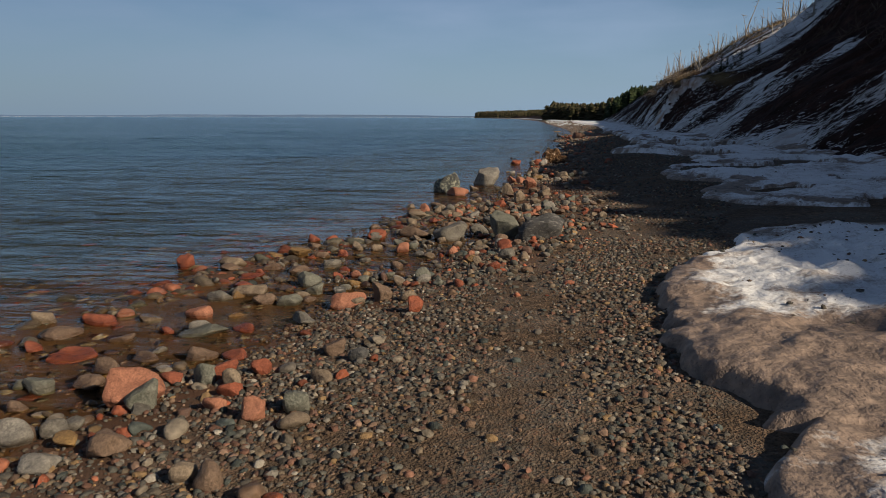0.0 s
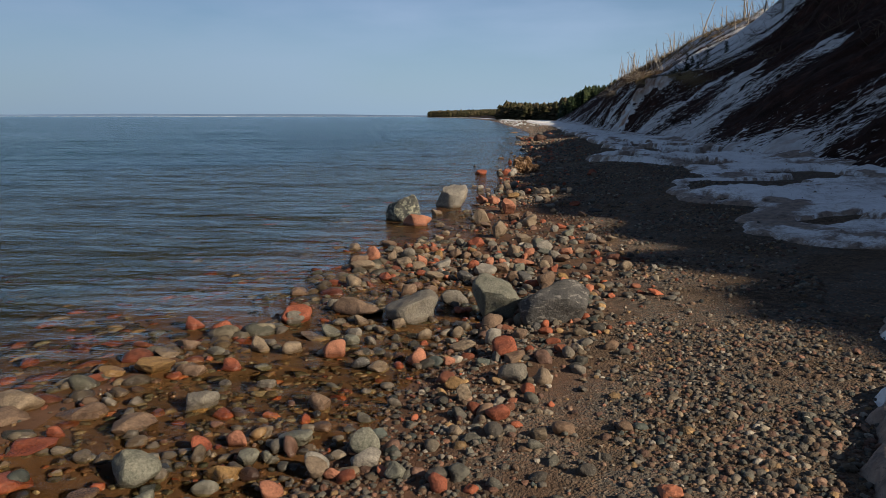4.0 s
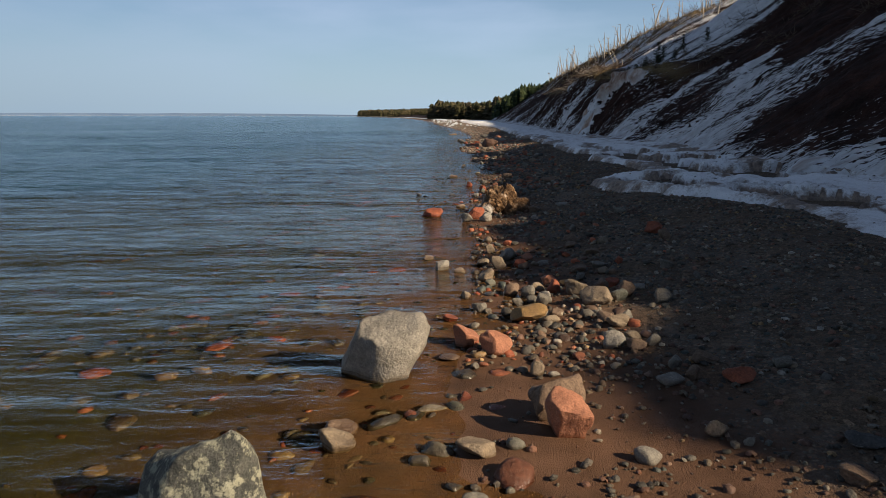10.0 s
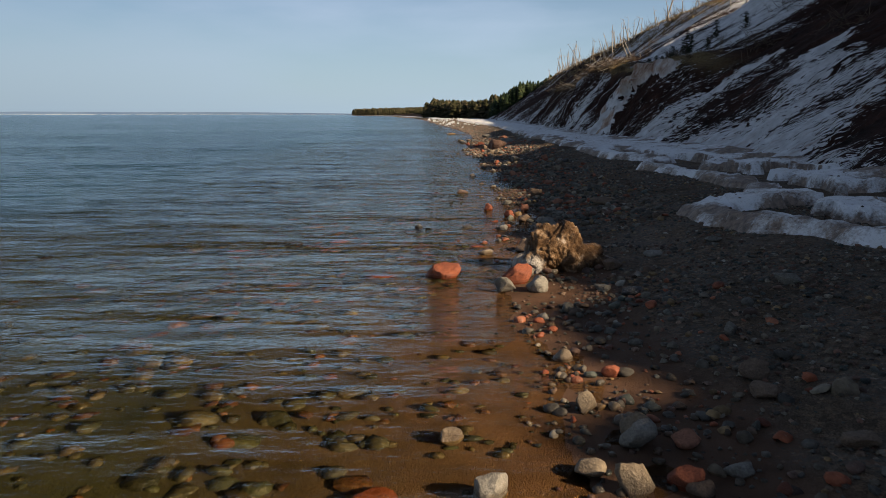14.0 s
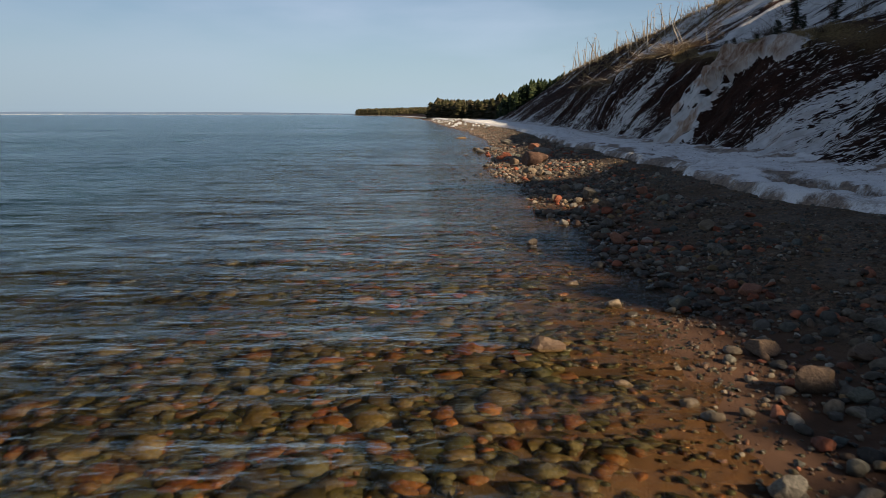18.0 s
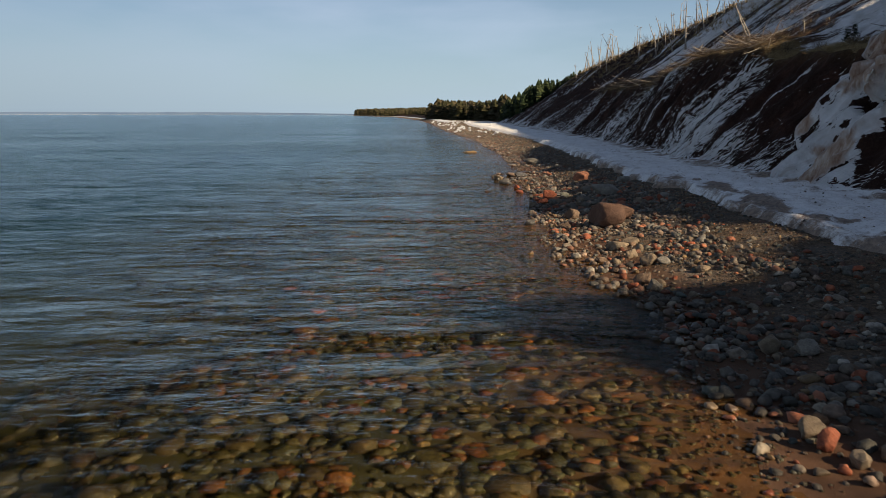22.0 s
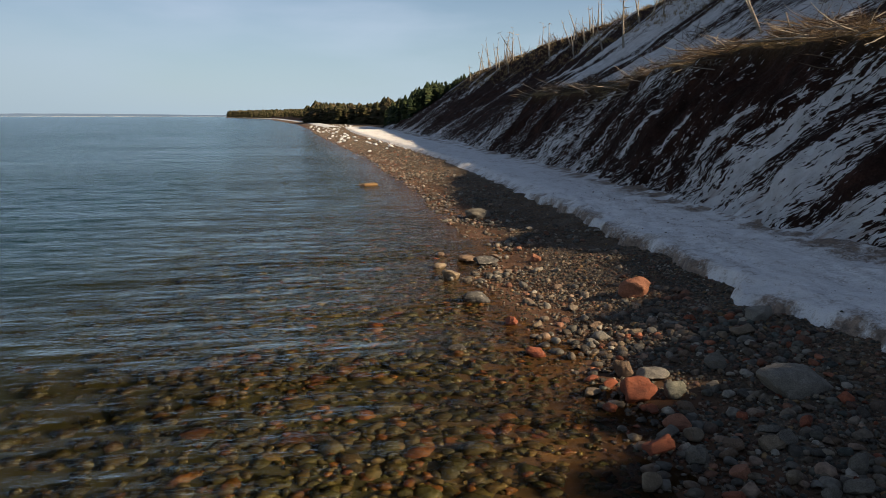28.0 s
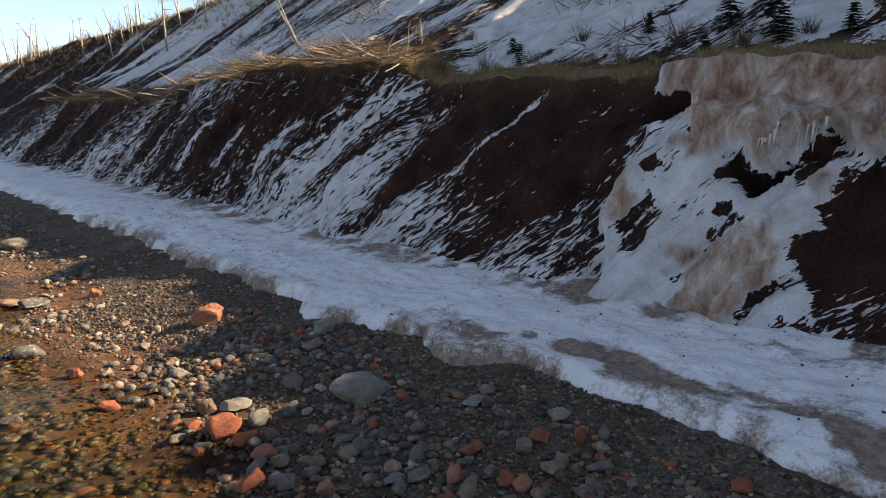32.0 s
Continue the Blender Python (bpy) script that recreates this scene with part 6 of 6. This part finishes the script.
def spruce(x, y, tall, seed, label, z=None):
    """A small spruce: trunk, and a crown of drooping boughs made of many needle sprays."""
    rng = random.Random(seed)
    root = new("spruce")
    root.location = (x, y, (bluff_z(x, y) if z is None else z) - 0.05)
    part("trunk", stick_mesh("trunk", [([Vector((0, 0, tall * i / 4)) for i in range(5)], [tall * 0.022 * (1 - 0.22 * i) for i in range(5)], 6)]), twig_mat, root)
    vs = []
    layers = int(9 + tall * 3)
    for i in range(layers):
        h = tall * (0.08 + 0.9 * i / layers)
        reach = tall * 0.40 * (1 - i / layers) ** 0.85 + 0.06
        for b in range(rng.randrange(5, 8)):
            a = rng.uniform(0, 6.3)
            ln = reach * rng.uniform(0.55, 1.15)
            for s in range(12):
                f = (s + rng.random()) / 12
                c = Vector((math.cos(a) * ln * f, math.sin(a) * ln * f, h - ln * 0.32 * f + 0.10 * ln * f * f))
                for side in (-1, 1):
                    d = Vector((math.cos(a + side * 0.9), math.sin(a + side * 0.9), rng.uniform(-0.35, 0.15))) * (0.16 * (1 - 0.5 * f) * (0.5 + 0.3 * tall))
                    w = Vector((-d.y, d.x, rng.uniform(-.05, .05))) * 0.28
                    vs += [(c - w)[:], (c + w)[:], (c + d)[:]]
    v = np.array(vs)
    part("crown", raw_mesh("crown", v, np.arange(len(v)).reshape(-1, 3), smooth=False), spruce_mat, root, "dark green drooping needle boughs")
    return tagged(root, label, "spruce", "spruces on the bluff")


for i, (x, y, tall) in enumerate(((17.9, 85.8, 2.6), (16.6, 85.0, 1.3), (18.9, 87.6, 1.9), (17.4, 83.6, 1.0), (19.5, 84.0, 1.8), (16.4, 87.0, 0.7), (17.6, 94.8, 1.1), (18.6, 96.0, 0.8), (19.2, 90.5, 0.9), (20.5, 81, 1.6), (18.0, 81.5, 1.2))):
    spruce(x, y, tall * 0.8, 800 + i, "small dark green spruce standing in snow above the bluff")


def bush(x, y, tall, seed, label):
    rng = random.Random(seed)
    sticks = []
    for k in range(46):
        a = rng.uniform(0, 6.3)
        stem = bend(rng, (rng.gauss(0, .12), rng.gauss(0, .12), 0), (math.cos(a) * 0.55, math.sin(a) * 0.55, 1), tall * rng.uniform(0.5, 1.1), 4, 0.16)
        sticks.append((stem, [0.010, 0.008, 0.006, 0.004, 0.002], 3))
    ob = new("bush", stick_mesh("bush", sticks))
    ob.location = (x, y, bluff_z(x, y) - 0.04)
    ob.data.materials.append(twig_mat)
    return tagged(ob, label, "bush", "bare bushes on the bluff")


for i in range(42):
    y = 78 + i * 1.35
    bush(float(foot(y)) + 4.7 + (i * 5 % 7) * 0.55, y, 0.55 + 0.5 * ((i * 3) % 5) / 4, 900 + i, "leafless reddish-brown bush on snow above the bluff")

# icicles under the lip of the frozen spring
p = Paint("spring_ice", 0.18)
p.colour(p.ramp(p.noise(4, 4, p.world), ((0.3, (0.46, 0.34, 0.25)), (0.7, (0.74, 0.70, 0.66)))))
p.bump(p.noise(18, 3, p.world), 0.4, 0.02)
spring_mat = p.m
spring = new("frozen_spring")
spring.location = (13.0, 84.5, 6.0)
rng = random.Random(31)
for k in range(26):
    y = rng.choice((rng.gauss(85.8, 0.25), rng.gauss(83.5, 0.45), rng.gauss(82.8, 0.35)))
    i = int(np.searchsorted(yy, y))
    j = int(np.clip(np.searchsorted(Z[i, :84], float(LO[i, 0]) + rng.uniform(0.15, 0.4)), 1, 82))
    top = Vector((float(X2[i, j]) - 0.03, y, float(Z2[i, j]) + 0.03)) - spring.location
    ln, r = rng.uniform(0.15, 0.5), rng.uniform(0.015, 0.035)
    pts = [top + Vector((-0.02 * q, 0, -ln * q / 4)) for q in range(5)]
    part("icicle", stick_mesh("icicle", [(pts, [r * 1.6, r, r * 0.75, r * 0.45, r * 0.08], 6)]), spring_mat, spring)
tagged(spring, "row of rusty-stained icicles hanging on the frozen spring", "ice")

# ---- far shore: woods, headland, ice on the horizon ----
def wood(name, places, label, full=0.8, slim=0.2):
    """A far wood of trees, each a ragged stack of boughs; full: below 0.8 the crowns are rounder."""
    rng = np.random.RandomState(len(places))
    vs, fs, off = [], [], 0
    for x, y, z, h in places:
        n = 12
        for i in range(n):
            f = i / n
            rad = h * slim * (1 - f * f) ** full * rng.uniform(0.7, 1.2) + 0.1
            z0, z1 = z + h * (0.08 + 0.86 * f), z + h * (0.08 + 0.86 * f) + h * 0.13
            k = 7
            a = rng.uniform(0, 6.3) + np.arange(k) * 2 * math.pi / k + rng.uniform(-.3, .3, k)
            rr = rad * rng.uniform(0.5, 1.3, k)
            ring = np.stack([x + rr * np.cos(a), y + rr * np.sin(a), z0 - rng.uniform(0, 0.06, k) * h], -1)
            vs.append(np.concatenate([ring, [[x, y, z1]]]))
            fs += [(off + q, off + (q + 1) % k, off + k) for q in range(k)]
            off += k + 1
    ob = new(name, raw_mesh(name, np.concatenate(vs), np.array(fs), smooth=False))
    ob.data.materials.append(spruce_mat)
    return tagged(ob, label, "trees", kind="stuff")


def far_z(x, y):
    return float(ground_z(np.array([x]), np.array([y]))[0])


rng = random.Random(41)
p = Paint("mixed_wood", 0.85)
pick = p.n.new("ShaderNodeNewGeometry").outputs["Random Per Island"]
p.colour(p.ramp(pick, ((0.0, (0.024, 0.026, 0.013)), (0.45, (0.046, 0.044, 0.020)), (0.8, (0.075, 0.060, 0.034)), (1.0, (0.10, 0.078, 0.048)))))
mixed_mat = p.m
spots = []
for k in range(520):
    y = rng.uniform(268, 338)
    x = float(foot(y)) + rng.uniform(3, 28)
    z = max(bluff_z(x, y), far_z(x, y)) - 0.4
    spots.append((x, y, z, min(6.8, max(2.2, rng.uniform(11.5, 15.0) - z)) * rng.uniform(0.7, 1.05)))
wood("pine_wood", spots, "green conifer wood where the bluff runs down to the shore", 0.6, 0.19)
spots = []
for k in range(1500):
    y = 300 + 230 * rng.random() ** 0.8
    x = float(shore(y)) + rng.uniform(34 - 27 * float(ease(400, 500, y)), 95)
    grove = 0.70 + 0.6 * float(grain(np.array([y]), np.array([x]), 26, 321, 3)[0])
    spots.append((x, y, far_z(x, y) - 0.5, rng.uniform(7.5, 11.5) * grove))
wood("pine_wood", spots, "dark mixed wood on the low shore beyond the bluff", 0.45, 0.3).data.materials[0] = mixed_mat
spots = []
for k in range(1400):
    y = rng.uniform(530, 1250)
    x = float(shore(y)) + rng.uniform(30, 190)
    spots.append((x, y, far_z(x, y) - 0.6, (0.0105 * y - 1.2) * rng.uniform(0.75, 1.05) * (0.75 + 0.5 * float(grain(np.array([y]), np.array([x]), 90, 341, 2)[0]))))
wood("pine_wood", spots, "dark conifer wood along the distant coast", 0.4, 0.3).data.materials[0] = mixed_mat
spots = []
for k in range(1600):
    y = rng.uniform(1250, 2470)
    x = float(shore(y)) + rng.uniform(12, 300)
    spots.append((x, y, far_z(x, y) - 0.6, (0.0105 * y - 2.0) * rng.uniform(0.8, 1.05) * (0.72 + 0.5 * float(grain(np.array([y]), np.array([x]), 160, 343, 2)[0]))))
wood("pine_wood", spots, "dark conifer wood on the far headland", 0.4, 0.3).data.materials[0] = mixed_mat


def strip(name, pts, z0, tops, mat, label, category):
    n = len(pts)
    v = [(x, y, z0) for x, y in pts] + [(x, y, z) for (x, y), z in zip(pts, tops)] + [(x * 1.03, y * 1.03, z0) for x, y in pts]
    f = [(i, i + 1, n + i + 1, n + i) for i in range(n - 1)] + [(n + i, n + i + 1, 2 * n + i + 1, 2 * n + i) for i in range(n - 1)]
    ob = new(name, raw_mesh(name, np.array(v), np.array(f)))
    ob.data.materials.append(mat)
    return tagged(ob, label, category, kind="structure")


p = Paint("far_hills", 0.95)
# distance haze is put into the hills' blue base colour
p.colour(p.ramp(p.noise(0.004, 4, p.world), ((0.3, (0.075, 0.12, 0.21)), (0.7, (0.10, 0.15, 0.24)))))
hazed_hill_mat = p.m
p = Paint("sea_ice", 0.6)
p.colour(p.ramp(p.noise(0.02, 4, p.world), ((0.3, (0.52, 0.55, 0.58)), (0.7, (0.68, 0.70, 0.72)))))
floe_mat = p.m
arc = [(-4550 * math.sin(radians(a)), 4550 * math.cos(radians(a))) for a in np.linspace(48, 2, 90)]
tops = [5 + 16 * float(grain(np.array([i * 1.0]), np.array([0.0]), 14, 301, 4)[0]) * min(1, (90 - i) / 30) for i in range(90)]
strip("far_hills", arc, -2, tops, hazed_hill_mat, "low far hills across the sea, hazed blue in their colour", "hills")
strip("sea_ice", [(x * 0.97, y * 0.97) for x, y in arc], -1, [0.45 + 0.15 * math.sin(i * 1.7) for i in range(90)], floe_mat, "thin white line of ice on the horizon", "ice")
p = Paint("red_bank", 0.9)
p.colour(p.ramp(p.noise(0.3, 4, p.world), ((0.3, (0.16, 0.075, 0.045)), (0.7, (0.26, 0.13, 0.08)))))
red_mat = p.m
bank = [(float(shore(y)) + 9 + 0.012 * (y - 380), float(y)) for y in np.linspace(560, 2400, 90)]
strip("far_bank", bank, -0.5, [2.2 + 2.6 * float(grain(np.array([y]), np.array([0.0]), 90, 331, 3)[0]) for x, y in bank], red_mat, "low red earth bank along the distant shore", "bank")
# stranded ice blocks on the far beach, and thin snow beyond
rs = np.random.RandomState(71)
ys = rs.uniform(165, 420, 170)
xs = shore(ys) + rs.gamma(2.0, 2.6, 170) * (1 + (ys - 185) / 300)
stone_field("shore_ice", COBBLES, np.stack([xs, ys], -1), rs.uniform(0.2, 0.55, 170) ** 1.2, floe_mat, "white blocks of stranded ice on the far beach", seed=72, category="ice")
ys = np.concatenate([np.linspace(330, 520, 40), np.linspace(540, 2400, 50)])
v, n = [], len(ys)
for off_ in (3, 5, 8, 10):
    for y in ys:
        x = float(shore(y)) + off_ * (1 + (y - 330) / 900) + 2.5 * float(grain(np.array([y]), np.array([off_]), 14, 311, 2)[0])
        v.append((x, y, far_z(x, y) + (0.25 if 3 < off_ < 10 else -0.05)))
f = [(r_ * n + i, r_ * n + i + 1, (r_ + 1) * n + i + 1, (r_ + 1) * n + i) for r_ in range(3) for i in range(n - 1)]
far_snow = new("far_snow", raw_mesh("far_snow", np.array(v), np.array(f)))
far_snow.data.materials.append(floe_mat)
tagged(far_snow, "thin snow along the distant beach", "snow", kind="structure")
